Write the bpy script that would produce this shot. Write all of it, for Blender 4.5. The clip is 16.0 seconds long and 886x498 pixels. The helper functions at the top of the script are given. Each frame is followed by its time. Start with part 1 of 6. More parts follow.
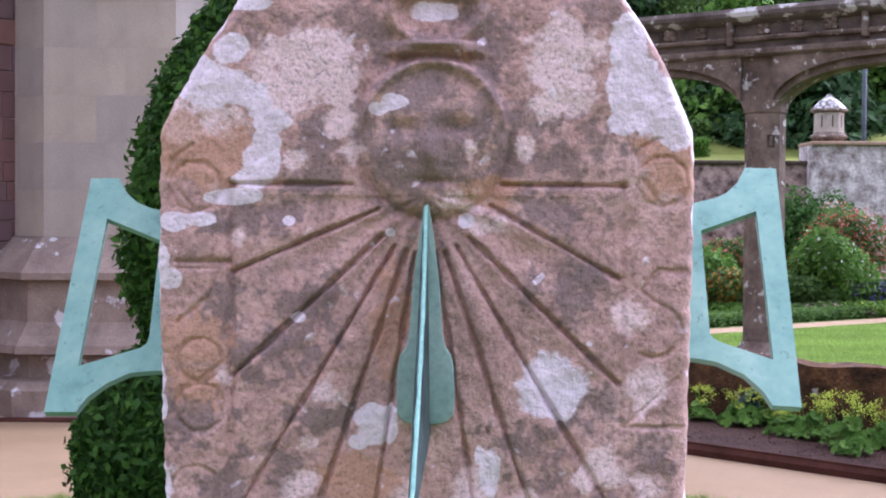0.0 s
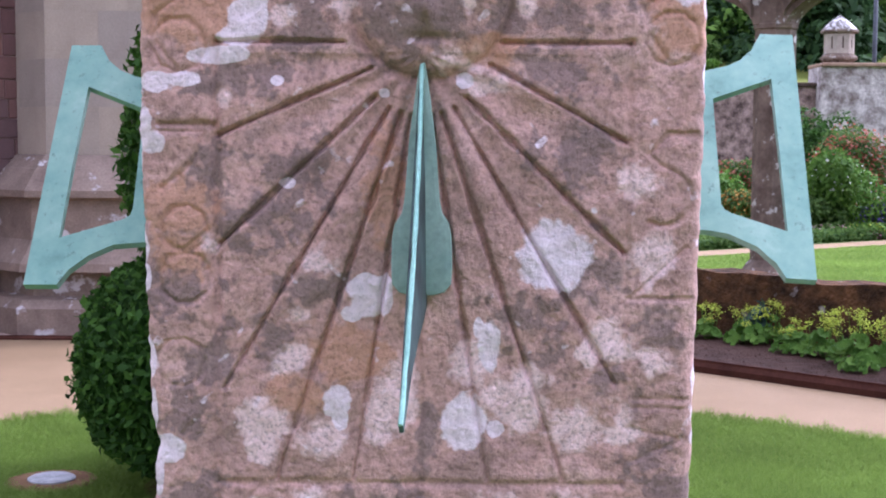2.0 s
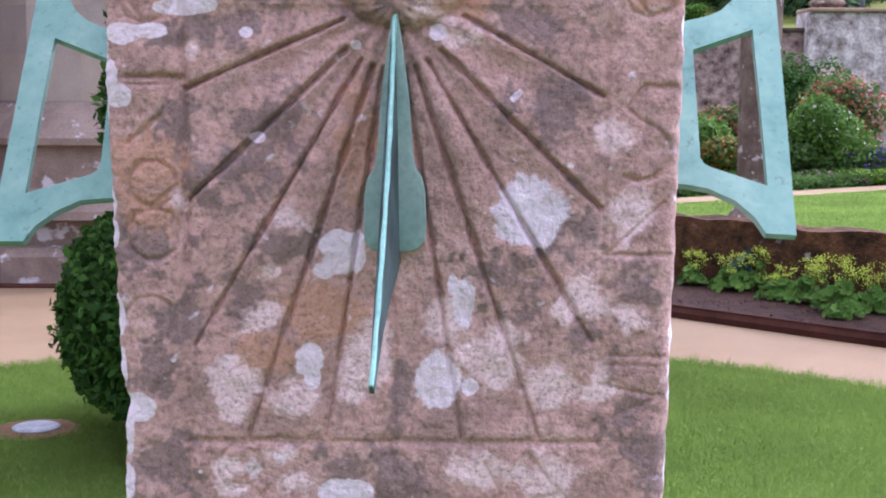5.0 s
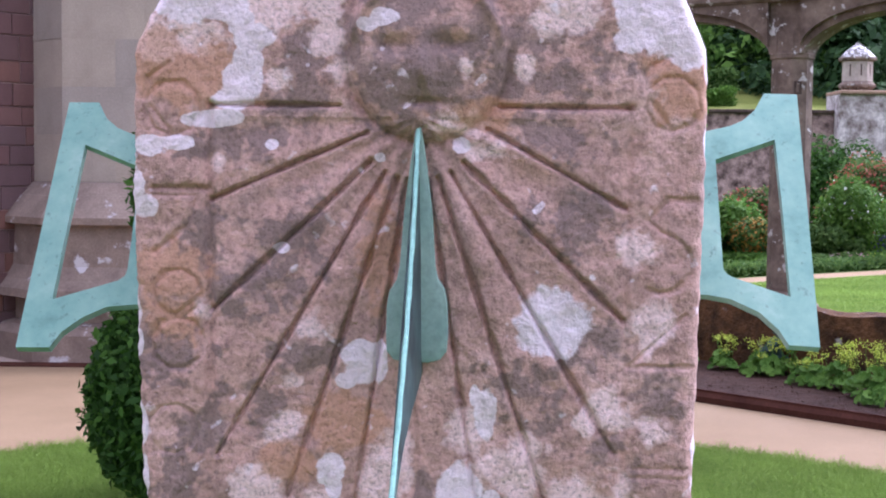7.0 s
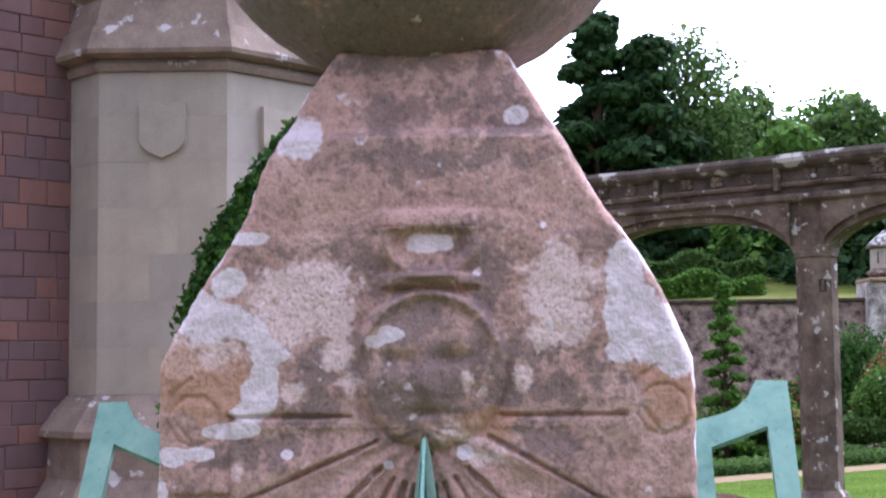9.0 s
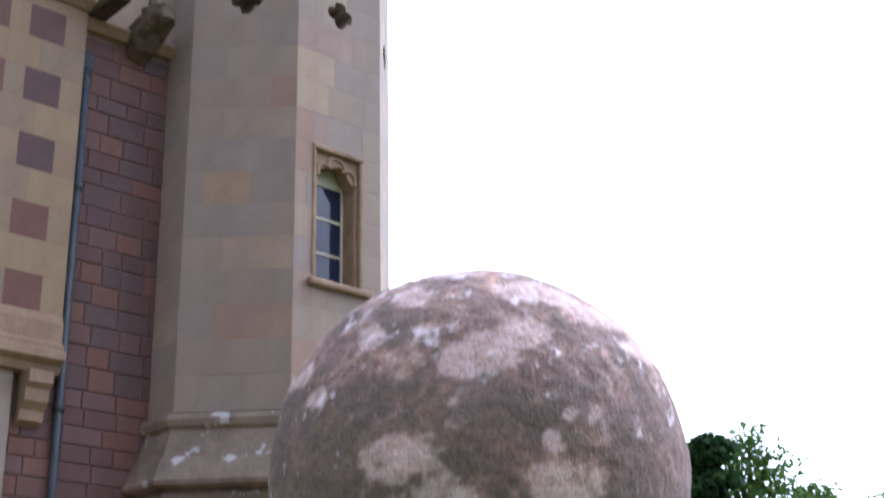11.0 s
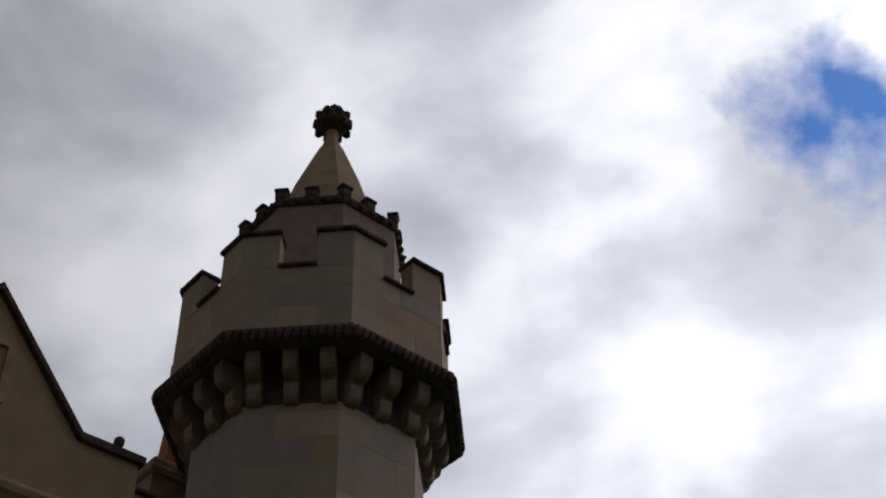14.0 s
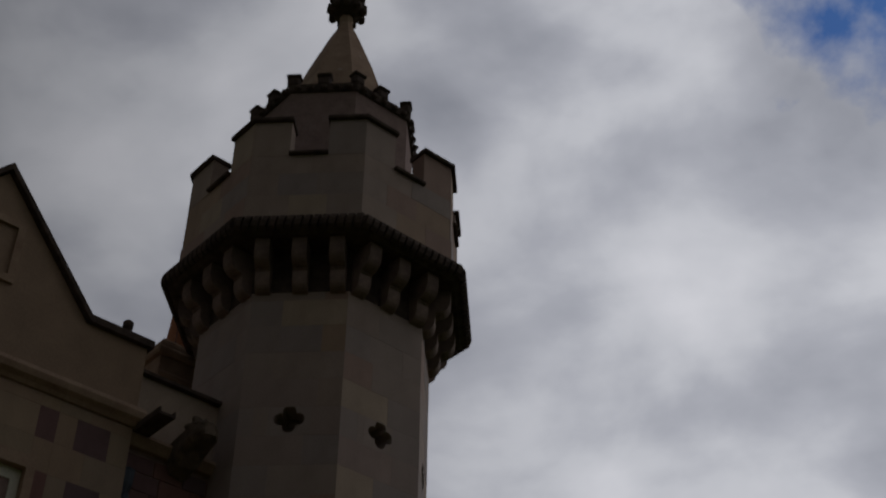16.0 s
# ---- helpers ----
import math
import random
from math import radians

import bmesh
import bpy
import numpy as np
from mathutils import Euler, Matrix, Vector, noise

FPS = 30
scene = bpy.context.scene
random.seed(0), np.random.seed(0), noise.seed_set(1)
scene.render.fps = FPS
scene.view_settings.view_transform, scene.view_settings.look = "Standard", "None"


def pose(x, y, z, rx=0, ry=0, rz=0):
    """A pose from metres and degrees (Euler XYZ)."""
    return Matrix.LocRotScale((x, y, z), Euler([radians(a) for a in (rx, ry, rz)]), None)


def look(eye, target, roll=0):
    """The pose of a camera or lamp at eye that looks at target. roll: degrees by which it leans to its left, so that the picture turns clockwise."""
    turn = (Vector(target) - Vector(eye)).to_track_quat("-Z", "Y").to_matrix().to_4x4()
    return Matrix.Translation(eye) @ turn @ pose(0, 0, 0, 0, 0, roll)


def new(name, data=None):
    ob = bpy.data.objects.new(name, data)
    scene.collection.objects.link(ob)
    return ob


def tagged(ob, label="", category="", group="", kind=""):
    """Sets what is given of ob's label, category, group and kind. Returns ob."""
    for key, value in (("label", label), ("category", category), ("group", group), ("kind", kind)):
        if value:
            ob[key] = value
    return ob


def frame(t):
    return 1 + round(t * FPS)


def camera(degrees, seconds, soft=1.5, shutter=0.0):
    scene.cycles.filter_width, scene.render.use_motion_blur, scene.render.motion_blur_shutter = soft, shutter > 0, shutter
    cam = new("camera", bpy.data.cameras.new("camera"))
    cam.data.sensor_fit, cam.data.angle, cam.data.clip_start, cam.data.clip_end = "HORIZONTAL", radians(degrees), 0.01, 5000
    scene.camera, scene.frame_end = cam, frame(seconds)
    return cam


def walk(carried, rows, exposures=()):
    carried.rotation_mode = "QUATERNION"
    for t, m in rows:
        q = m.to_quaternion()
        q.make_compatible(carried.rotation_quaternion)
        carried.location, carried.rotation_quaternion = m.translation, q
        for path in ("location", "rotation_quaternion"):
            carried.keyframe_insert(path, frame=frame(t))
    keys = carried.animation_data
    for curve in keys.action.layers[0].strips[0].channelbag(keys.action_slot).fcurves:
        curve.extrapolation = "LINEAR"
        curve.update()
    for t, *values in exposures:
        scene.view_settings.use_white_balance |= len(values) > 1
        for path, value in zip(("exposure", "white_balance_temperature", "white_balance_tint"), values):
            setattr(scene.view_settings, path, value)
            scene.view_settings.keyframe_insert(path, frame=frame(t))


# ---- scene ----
cam = camera(35.86, 16.0, soft=2.0, shutter=0.25)
PATH = [
    (0, (0.0014, -1.2718, 1.5001), (-0.0105, 1.7274, 1.4325), 0.36),
    (0.5, (0.0056, -1.2602, 1.4918), (-0.0136, 1.7388, 1.4152), 0.49),
    (1, (0.0047, -1.2395, 1.4702), (-0.0211, 1.7585, 1.3652), 0.48),
    (1.5, (0.0080, -1.2248, 1.4560), (-0.0179, 1.7701, 1.2830), 0.37),
    (2, (0.0099, -1.2089, 1.4429), (-0.0156, 1.7821, 1.2117), 0.35),
    (2.5, (0.0106, -1.2029, 1.4362), (-0.0124, 1.7852, 1.1707), 0.43),
    (3, (0.0134, -1.2002, 1.4293), (-0.0055, 1.7848, 1.1307), 0.07),
    (3.5, (0.0153, -1.1931, 1.4244), (0.0003, 1.7895, 1.1022), 0.23),
    (3.7, (0.0187, -1.1913, 1.4295), (0.0049, 1.7880, 1.0779), 0.28),
    (5.8, (0.0246, -1.1862, 1.4526), (0.0332, 1.7946, 1.1139), 0.28),
    (6, (0.0354, -1.1865, 1.4553), (0.0151, 1.7993, 1.1647), 0.57),
    (6.5, (0.0342, -1.1933, 1.4760), (-0.0084, 1.7994, 1.2699), 0.73),
    (7, (0.0281, -1.1894, 1.4786), (-0.0359, 1.8046, 1.2999), 0.59),
    (7.5, (0.0311, -1.1799, 1.4772), (-0.0417, 1.8144, 1.3062), 0.52),
    (8, (0.0369, -1.1961, 1.5174), (-0.0402, 1.8027, 1.4835), 0.52),
    (8.2, (0.0409, -1.2076, 1.5295), (-0.0387, 1.7913, 1.5428), 0.29),
    (10.3, (0.0770, -1.3745, 1.6935), (-0.1210, 1.5318, 2.4110), -1.47),
    (10.5, (0.0787, -1.3891, 1.7113), (-0.1310, 1.4961, 2.5060), -1.07),
    (11, (0.0698, -1.4517, 1.7843), (-0.1664, 1.3379, 2.8623), -1.16),
    (11.5, (0.0773, -1.4860, 1.8530), (-0.1844, 1.1716, 3.2201), -1.54),
    (12, (0.0723, -1.4653, 1.8145), (-0.2072, 1.0716, 3.3914), -1.43),
    (12.5, (0.0775, -1.4739, 1.8058), (-0.2162, 0.9697, 3.5211), -0.85),
    (13, (0.0769, -1.4855, 1.8127), (-0.2017, 0.8364, 3.6918), -1.38),
    (13.5, (0.0775, -1.5143, 1.8207), (-0.1898, 0.7207, 3.8039), -1.85),
    (14, (0.0793, -1.5364, 1.8356), (-0.1528, 0.6595, 3.8664), -1.15),
    (14.5, (0.0771, -1.5655, 1.8575), (-0.1618, 0.6391, 3.8781), -0.41),
    (15, (0.0810, -1.5872, 1.8790), (-0.1698, 0.6488, 3.8634), -0.18),
    (15.5, (0.0771, -1.5776, 1.9037), (-0.1875, 0.6842, 3.8566), 0.46),
    (16, (0.0732, -1.5531, 1.9247), (-0.1992, 0.8022, 3.7627), 0.85),
]
EXPOSURES = [(0, 1.66, 5600, 31), (8.2, 1.66, 5600, 31), (10.3, 1.0, 5600, 14), (11, 1.0, 5600, 14), (11.5, 0.88, 5600, 14), (12, 0.5, 5650, 13), (12.5, 0.15, 5750, 13), (13, -0.7, 6250, 11), (13.5, -1.15, 6400, 11), (14, -1.55, 6500, 11), (14.5, -1.83, 6500, 11), (15, -2.08, 6500, 11), (15.5, -2.25, 6500, 11), (16, -2.5, 6500, 11)]
walk(cam, [(t, look(eye, target, roll)) for t, eye, target, roll in PATH], EXPOSURES)

# ---- light ----
world = bpy.data.worlds.new("overcast_sky")
scene.world = world
world.use_nodes = True


def wire(nt, kind, **inputs):
    n = nt.nodes.new(kind)
    for k, v in inputs.items():
        sock = n.inputs[k.replace("_", " ")]
        if isinstance(v, bpy.types.NodeSocket):
            nt.links.new(v, sock)
        else:
            sock.default_value = v
    return n


def ramp(nt, fac, stops):
    n = nt.nodes.new("ShaderNodeValToRGB")
    nt.links.new(fac, n.inputs[0])
    e = n.color_ramp.elements
    while len(e) < len(stops):
        e.new(0.5)
    for el, (p, c) in zip(e, stops):
        el.position = p
        el.color = c if len(c) == 4 else (*c, 1)
    return n.outputs[0]


def mixc(nt, fac, a, b, mode="MIX"):
    n = nt.nodes.new("ShaderNodeMix")
    n.data_type, n.blend_type = "RGBA", mode
    for sock, v in ((n.inputs[0], fac), (n.inputs[6], a), (n.inputs[7], b)):
        if isinstance(v, bpy.types.NodeSocket):
            nt.links.new(v, sock)
        elif isinstance(v, (int, float)):
            sock.default_value = v
        else:
            sock.default_value = v if len(v) == 4 else (*v, 1)
    return n.outputs[2]


SUN_DIR = Vector((0.62, 0.42, 0.8)).normalized()
nt = world.node_tree
nt.nodes.clear()
sky = nt.nodes.new("ShaderNodeTexSky")
sky.sky_type, sky.sun_disc = "NISHITA", False
sky.sun_elevation = math.asin(SUN_DIR.z)
sky.sun_rotation = math.atan2(SUN_DIR.x, SUN_DIR.y)
geo = nt.nodes.new("ShaderNodeTexCoord")
mapn = nt.nodes.new("ShaderNodeMapping")
mapn.inputs["Scale"].default_value = (1.0, 1.0, 1.7)
mapn.inputs["Location"].default_value = (0.9, 0.35, 0.2)
nt.links.new(geo.outputs["Generated"], mapn.inputs["Vector"])
cloud = wire(nt, "ShaderNodeTexNoise", Vector=mapn.outputs[0], Scale=5.0, Detail=6.0, Roughness=0.46, Distortion=0.15)
shape = ramp(nt, cloud.outputs[0], [(0.32, (0.55, 0.58, 0.67)), (0.46, (0.82, 0.85, 0.95)), (0.54, (1.07, 1.10, 1.19)), (0.66, (1.30, 1.32, 1.41))])
# the blue opening in the cloud cover
gap = wire(nt, "ShaderNodeVectorMath", Vector=geo.outputs["Generated"])
gap.operation = "DISTANCE"
GAP_DIR = Vector((0.192, 0.678, 0.710)).normalized()
gap.inputs[1].default_value = GAP_DIR
wob = wire(nt, "ShaderNodeTexNoise", Vector=geo.outputs["Generated"], Scale=11.0, Detail=6.0, Roughness=0.55)
wv = wire(nt, "ShaderNodeMath")
wv.operation = "MULTIPLY_ADD"
nt.links.new(wob.outputs[0], wv.inputs[0])
wv.inputs[1].default_value = 0.22
nt.links.new(gap.outputs["Value"], wv.inputs[2])
hole = ramp(nt, wv.outputs[0], [(0.126, (0, 0, 0)), (0.180, (1, 1, 1))])
# the cloud is brightest round the hidden sun and towards the horizon there
dotn = wire(nt, "ShaderNodeVectorMath", Vector=geo.outputs["Generated"])
dotn.operation = "DOT_PRODUCT"
dotn.inputs[1].default_value = Vector((0.54, 0.72, 0.44)).normalized()
glow = ramp(nt, dotn.outputs["Value"], [(0.0, (0.54, 0.54, 0.54)), (0.48, (0.80, 0.80, 0.80)), (0.66, (1.72, 1.72, 1.72)), (0.84, (2.55, 2.55, 2.54)), (1.0, (2.85, 2.84, 2.81))])
lit = mixc(nt, 1.0, shape, glow, "MULTIPLY")
blue = mixc(nt, 1.0, sky.outputs[0], (0.08, 0.16, 0.30), "MULTIPLY")
col = mixc(nt, hole, blue, lit)
bg = wire(nt, "ShaderNodeBackground", Color=col, Strength=1.0)
wo = nt.nodes.new("ShaderNodeOutputWorld")
nt.links.new(bg.outputs[0], wo.inputs[0])

sun = new("sun", bpy.data.lights.new("sun", "SUN"))
sun.data.energy, sun.data.angle, sun.data.color = 0.75, radians(14), (1.0, 0.96, 0.9)
sun.matrix_world = look((0, 0, 30), Vector((0, 0, 30)) - SUN_DIR)


# ---- materials ----
def material(name):
    m = bpy.data.materials.new(name)
    m.use_nodes = True
    t = m.node_tree
    p = t.nodes["Principled BSDF"]
    p.inputs["Roughness"].default_value = 0.85
    return m, t, p


def noise_of(t, scale, detail=4.0, rough=0.55, space="Object", dist=0.0):
    c = t.nodes.new("ShaderNodeTexCoord")
    return wire(t, "ShaderNodeTexNoise", Vector=c.outputs[space], Scale=scale, Detail=detail, Roughness=rough, Distortion=dist).outputs[0]


def bump(t, p, height, strength=0.4, distance=0.01):
    b = wire(t, "ShaderNodeBump", Height=height, Strength=strength, Distance=distance)
    t.links.new(b.outputs[0], p.inputs["Normal"])


def plain(name, c1, c2, scale=6.0, rough=0.85, metal=0.0, fine=60.0, bumps=0.3, dist=0.006, rand=0.0, spots=None):
    """Two-scale mottled surface; rand: how far each object's own tone varies."""
    m, t, p = material(name)
    n1 = noise_of(t, scale, 5.0, 0.6)
    col = ramp(t, n1, [(0.32, c1), (0.68, c2)])
    n2 = noise_of(t, fine, 3.0, 0.6)
    col = mixc(t, 0.35, col, ramp(t, n2, [(0.3, (0.55, 0.55, 0.55)), (0.7, (1.35, 1.35, 1.35))]), "MULTIPLY")
    if rand:
        oi = t.nodes.new("ShaderNodeObjectInfo")
        col = mixc(t, 1.0, col, ramp(t, oi.outputs["Random"], [(0.0, (1 - rand,) * 3), (1.0, (1 + rand,) * 3)]), "MULTIPLY")
    if spots:
        n3 = noise_of(t, spots[1], 5.0, 0.6)
        col = mixc(t, ramp(t, n3, [(spots[2], (0, 0, 0)), (spots[2] + 0.05, (1, 1, 1))]), col, spots[0])
    t.links.new(col, p.inputs["Base Color"])
    p.inputs["Roughness"].default_value = rough
    p.inputs["Metallic"].default_value = metal
    p.inputs["Specular IOR Level"].default_value = 0.5 if rough < 0.8 else 0.06
    bump(t, p, n2, bumps, dist)
    return m


def ashlar(name, stops, scale=3.0, rough=0.88):
    """Dressed stone: every block takes its own tone from the stops."""
    m, t, p = material(name)
    oi = t.nodes.new("ShaderNodeObjectInfo")
    n = len(stops)
    r = ramp(t, oi.outputs["Random"], [(i / n, c) for i, c in enumerate(stops)])
    r.node.color_ramp.interpolation = "CONSTANT"
    n1, n2 = noise_of(t, scale, 5.0, 0.6, dist=0.4), noise_of(t, 70.0, 3.0, 0.6)
    col = mixc(t, 0.5, r, ramp(t, n1, [(0.3, (0.72, 0.70, 0.70)), (0.7, (1.2, 1.2, 1.18))]), "MULTIPLY")
    col = mixc(t, 0.22, col, ramp(t, n2, [(0.3, (0.5, 0.5, 0.5)), (0.7, (1.4, 1.4, 1.4))]), "MULTIPLY")
    t.links.new(col, p.inputs["Base Color"])
    p.inputs["Roughness"].default_value = rough
    bump(t, p, n2, 0.25, 0.004)
    return m


def carved_stone():
    """Pink sandstone with lichen, soot and ochre stains held as surface values."""
    m, t, p = material("weathered_pink_sandstone")

    def att(name):
        a = t.nodes.new("ShaderNodeAttribute")
        a.attribute_name = name
        return a.outputs["Fac"]

    n1, n2, n3 = noise_of(t, 14.0, 6.0, 0.62, dist=0.5), noise_of(t, 260.0, 3.0, 0.65), noise_of(t, 48.0, 6.0, 0.7)
    col = ramp(t, n1, [(0.30, (0.34, 0.222, 0.192)), (0.5, (0.50, 0.312, 0.266)), (0.72, (0.60, 0.405, 0.360))])
    fine = ramp(t, n2, [(0.32, (0.42, 0.41, 0.42)), (0.46, (1, 1, 1)), (0.68, (1.22, 1.21, 1.21))])

    def over(col, fac, lo, hi, paint, k=1.0):
        s = wire(t, "ShaderNodeMath")
        s.operation = "MULTIPLY_ADD"
        t.links.new(n3, s.inputs[0])
        s.inputs[1].default_value = 0.7
        t.links.new(fac, s.inputs[2])
        f = ramp(t, s.outputs[0], [(lo, (0, 0, 0)), (hi, (k, k, k))])
        return mixc(t, f, col, paint)

    n4 = noise_of(t, 95.0, 4.0, 0.7)
    col = mixc(t, 0.6, col, ramp(t, n4, [(0.34, (0.42, 0.40, 0.41)), (0.5, (0.98, 0.98, 0.98)), (0.66, (1.16, 1.15, 1.14))]), "MULTIPLY")
    col = over(col, att("moss"), 0.50, 0.95, (0.195, 0.142, 0.112), 0.8)
    col = over(col, att("bloom"), 0.70, 1.12, mixc(t, 0.25, (0.79, 0.605, 0.60), fine, "MULTIPLY"), 0.82)
    col = over(col, att("ochre"), 0.62, 0.95, (0.50, 0.27, 0.17), 0.65)
    col = over(col, att("soot"), 0.50, 1.22, (0.150, 0.116, 0.112), 0.66)
    col = mixc(t, 0.55, col, fine, "MULTIPLY")
    pale = ramp(t, n3, [(0.3, (0.66, 0.57, 0.61)), (0.65, (0.87, 0.77, 0.84))])
    pale = mixc(t, 0.3, pale, fine, "MULTIPLY")
    col = over(col, att("lichen"), 0.77, 0.90, pale, 0.88)
    t.links.new(col, p.inputs["Base Color"])
    p.inputs["Roughness"].default_value = 0.95
    mixn = wire(t, "ShaderNodeMath")
    mixn.operation = "MULTIPLY_ADD"
    t.links.new(n2, mixn.inputs[0])
    mixn.inputs[1].default_value = 0.5
    t.links.new(n3, mixn.inputs[2])
    bump(t, p, mixn.outputs[0], 0.75, 0.005)
    return m


def verdigris():
    m, t, p = material("verdigris_bronze")
    n1, n2 = noise_of(t, 16.0, 6.0, 0.65), noise_of(t, 120.0, 4.0, 0.7)
    col = ramp(t, n1, [(0.28, (0.085, 0.20, 0.165)), (0.45, (0.155, 0.32, 0.262)), (0.58, (0.205, 0.37, 0.30)), (0.75, (0.30, 0.46, 0.385))])
    col = mixc(t, ramp(t, n2, [(0.60, (0, 0, 0)), (0.72, (0.8, 0.8, 0.8))]), col, (0.06, 0.11, 0.09))
    t.links.new(col, p.inputs["Base Color"])
    p.inputs["Roughness"].default_value = 0.62
    p.inputs["Metallic"].default_value = 0.15
    bump(t, p, n2, 0.25, 0.001)
    return m


def leafy(name, c1, c2, c3):
    m, t, p = material(name)
    g = t.nodes.new("ShaderNodeNewGeometry")
    col = ramp(t, g.outputs["Random Per Island"], [(0.0, c1), (0.55, c2), (1.0, c3)])
    n1 = noise_of(t, 1.2, 3.0, 0.5)
    col = mixc(t, 0.5, col, ramp(t, n1, [(0.3, (0.6, 0.62, 0.6)), (0.7, (1.3, 1.3, 1.25))]), "MULTIPLY")
    t.links.new(col, p.inputs["Base Color"])
    p.inputs["Roughness"].default_value = 0.75
    p.inputs["Specular IOR Level"].default_value = 0.15
    tr = wire(t, "ShaderNodeBsdfTranslucent", Color=col)
    mx = wire(t, "ShaderNodeMixShader", Fac=0.35)
    t.links.new(p.outputs[0], mx.inputs[1])
    t.links.new(tr.outputs[0], mx.inputs[2])
    t.links.new(mx.outputs[0], t.nodes["Material Output"].inputs["Surface"])
    return m


# the blade's bronze with the shade of its side put into the colour
SHADEBRONZE = plain("shaded_bronze", (0.012, 0.022, 0.024), (0.065, 0.125, 0.12), 22.0, rough=0.6, fine=160.0, bumps=0.2, dist=0.001)
GREYBRONZE = plain("grey_green_bronze", (0.20, 0.33, 0.285), (0.28, 0.42, 0.36), 26.0, rough=0.7, fine=160.0, bumps=0.2, dist=0.001)
STONE = carved_stone()
BRONZE = verdigris()
CREAM = ashlar("cream_ashlar", [(0.325, 0.240, 0.192), (0.300, 0.233, 0.198), (0.345, 0.256, 0.193), (0.312, 0.224, 0.188), (0.288, 0.228, 0.202), (0.335, 0.249, 0.196), (0.322, 0.212, 0.165), (0.318, 0.240, 0.195), (0.375, 0.280, 0.202), (0.296, 0.232, 0.198), (0.350, 0.240, 0.166)])
CREAM_GREY = ashlar("grey_mauve_ashlar", [(0.312, 0.238, 0.198), (0.300, 0.233, 0.200), (0.322, 0.246, 0.202), (0.308, 0.230, 0.194), (0.296, 0.234, 0.204), (0.318, 0.240, 0.196)], 1.6)
CREAM_LOW = ashlar("grey_cream_ashlar", [(0.365, 0.312, 0.258), (0.34, 0.296, 0.246), (0.375, 0.32, 0.258), (0.33, 0.29, 0.25)])
RED = ashlar("red_sandstone_rubble", [(0.150, 0.078, 0.070), (0.128, 0.071, 0.068), (0.172, 0.082, 0.064), (0.120, 0.071, 0.073), (0.150, 0.084, 0.080), (0.132, 0.069, 0.066), (0.122, 0.074, 0.074), (0.175, 0.085, 0.068), (0.112, 0.066, 0.066)], 5.0)
CREAM_WING = ashlar("buff_ashlar", [(0.293, 0.205, 0.132), (0.273, 0.195, 0.126), (0.309, 0.215, 0.132), (0.262, 0.188, 0.130), (0.286, 0.191, 0.124)])
MORTAR = plain("lime_mortar", (0.24, 0.165, 0.145), (0.31, 0.22, 0.19), 8.0)
# corbel stone darkened in its colour for the shade under the cornice
CORBEL = plain("shaded_corbel_stone", (0.15, 0.105, 0.088), (0.26, 0.185, 0.150), 5.0)
MOULD = plain("moulded_sandstone", (0.25, 0.165, 0.115), (0.37, 0.26, 0.18), 4.0, spots=((0.48, 0.42, 0.36), 3.2, 0.68))
PLINTH = plain("weathered_plinth_stone", (0.17, 0.128, 0.106), (0.30, 0.234, 0.188), 3.0, spots=((0.50, 0.475, 0.48), 4.4, 0.60))
# soot-dark stone; behind the corbels it also paints the recess shade
SOOT_SHADE = plain("soot_and_shade_stone", (0.048, 0.035, 0.030), (0.11, 0.078, 0.062), 7.0)
DARKIN = plain("unlit_interior_stone", (0.03, 0.025, 0.022), (0.05, 0.042, 0.036), 5.0)
ARCADE = plain("lichened_arcade_stone", (0.085, 0.062, 0.050), (0.235, 0.18, 0.14), 4.5, fine=34.0, spots=((0.48, 0.46, 0.43), 11.0, 0.60))
LEAD = plain("grey_blue_lead", (0.030, 0.037, 0.050), (0.058, 0.070, 0.090), 9.0, rough=0.55)
CREAMPAINT = plain("cream_paint", (0.62, 0.58, 0.46), (0.70, 0.66, 0.54), 9.0, rough=0.5)
GRAVEL = plain("peach_gravel", (0.222, 0.153, 0.089), (0.265, 0.187, 0.112), 1.2, fine=170.0, bumps=0.5, dist=0.004)
SOIL = plain("dark_bed_soil", (0.032, 0.017, 0.012), (0.062, 0.034, 0.025), 9.0, fine=55.0, bumps=0.9, dist=0.03)
TURF = plain("lawn_turf", (0.042, 0.084, 0.012), (0.062, 0.112, 0.018), 2.2, fine=150.0, bumps=0.3, dist=0.004)
BARE = plain("bare_earth", (0.10, 0.058, 0.03), (0.16, 0.095, 0.05), 9.0)
BOARD = plain("rusted_edging", (0.045, 0.018, 0.013), (0.08, 0.032, 0.022), 5.0)
MOSSY = plain("mossy_dwarf_wall_stone", (0.022, 0.015, 0.010), (0.135, 0.068, 0.030), 7.0, fine=24.0, bumps=0.9, dist=0.03, spots=((0.30, 0.27, 0.25), 4.0, 0.64))
RUBBLE = plain("garden_wall_rubble", (0.045, 0.030, 0.026), (0.46, 0.33, 0.29), 4.5, fine=14.0, bumps=0.7, dist=0.04)
PALEWALL = plain("pale_limewashed_rubble", (0.17, 0.133, 0.118), (0.64, 0.59, 0.56), 3.5, fine=14.0, bumps=0.7, dist=0.04)
BARK = plain("bark", (0.05, 0.036, 0.026), (0.10, 0.075, 0.05), 9.0)
TERRA = plain("terracotta", (0.36, 0.15, 0.08), (0.45, 0.21, 0.12), 7.0)
WHITEISH = plain("pale_cover", (0.24, 0.25, 0.26), (0.36, 0.37, 0.39), 12.0)
YEW = leafy("yew_leaf", (0.016, 0.046, 0.009), (0.034, 0.092, 0.014), (0.080, 0.180, 0.028))
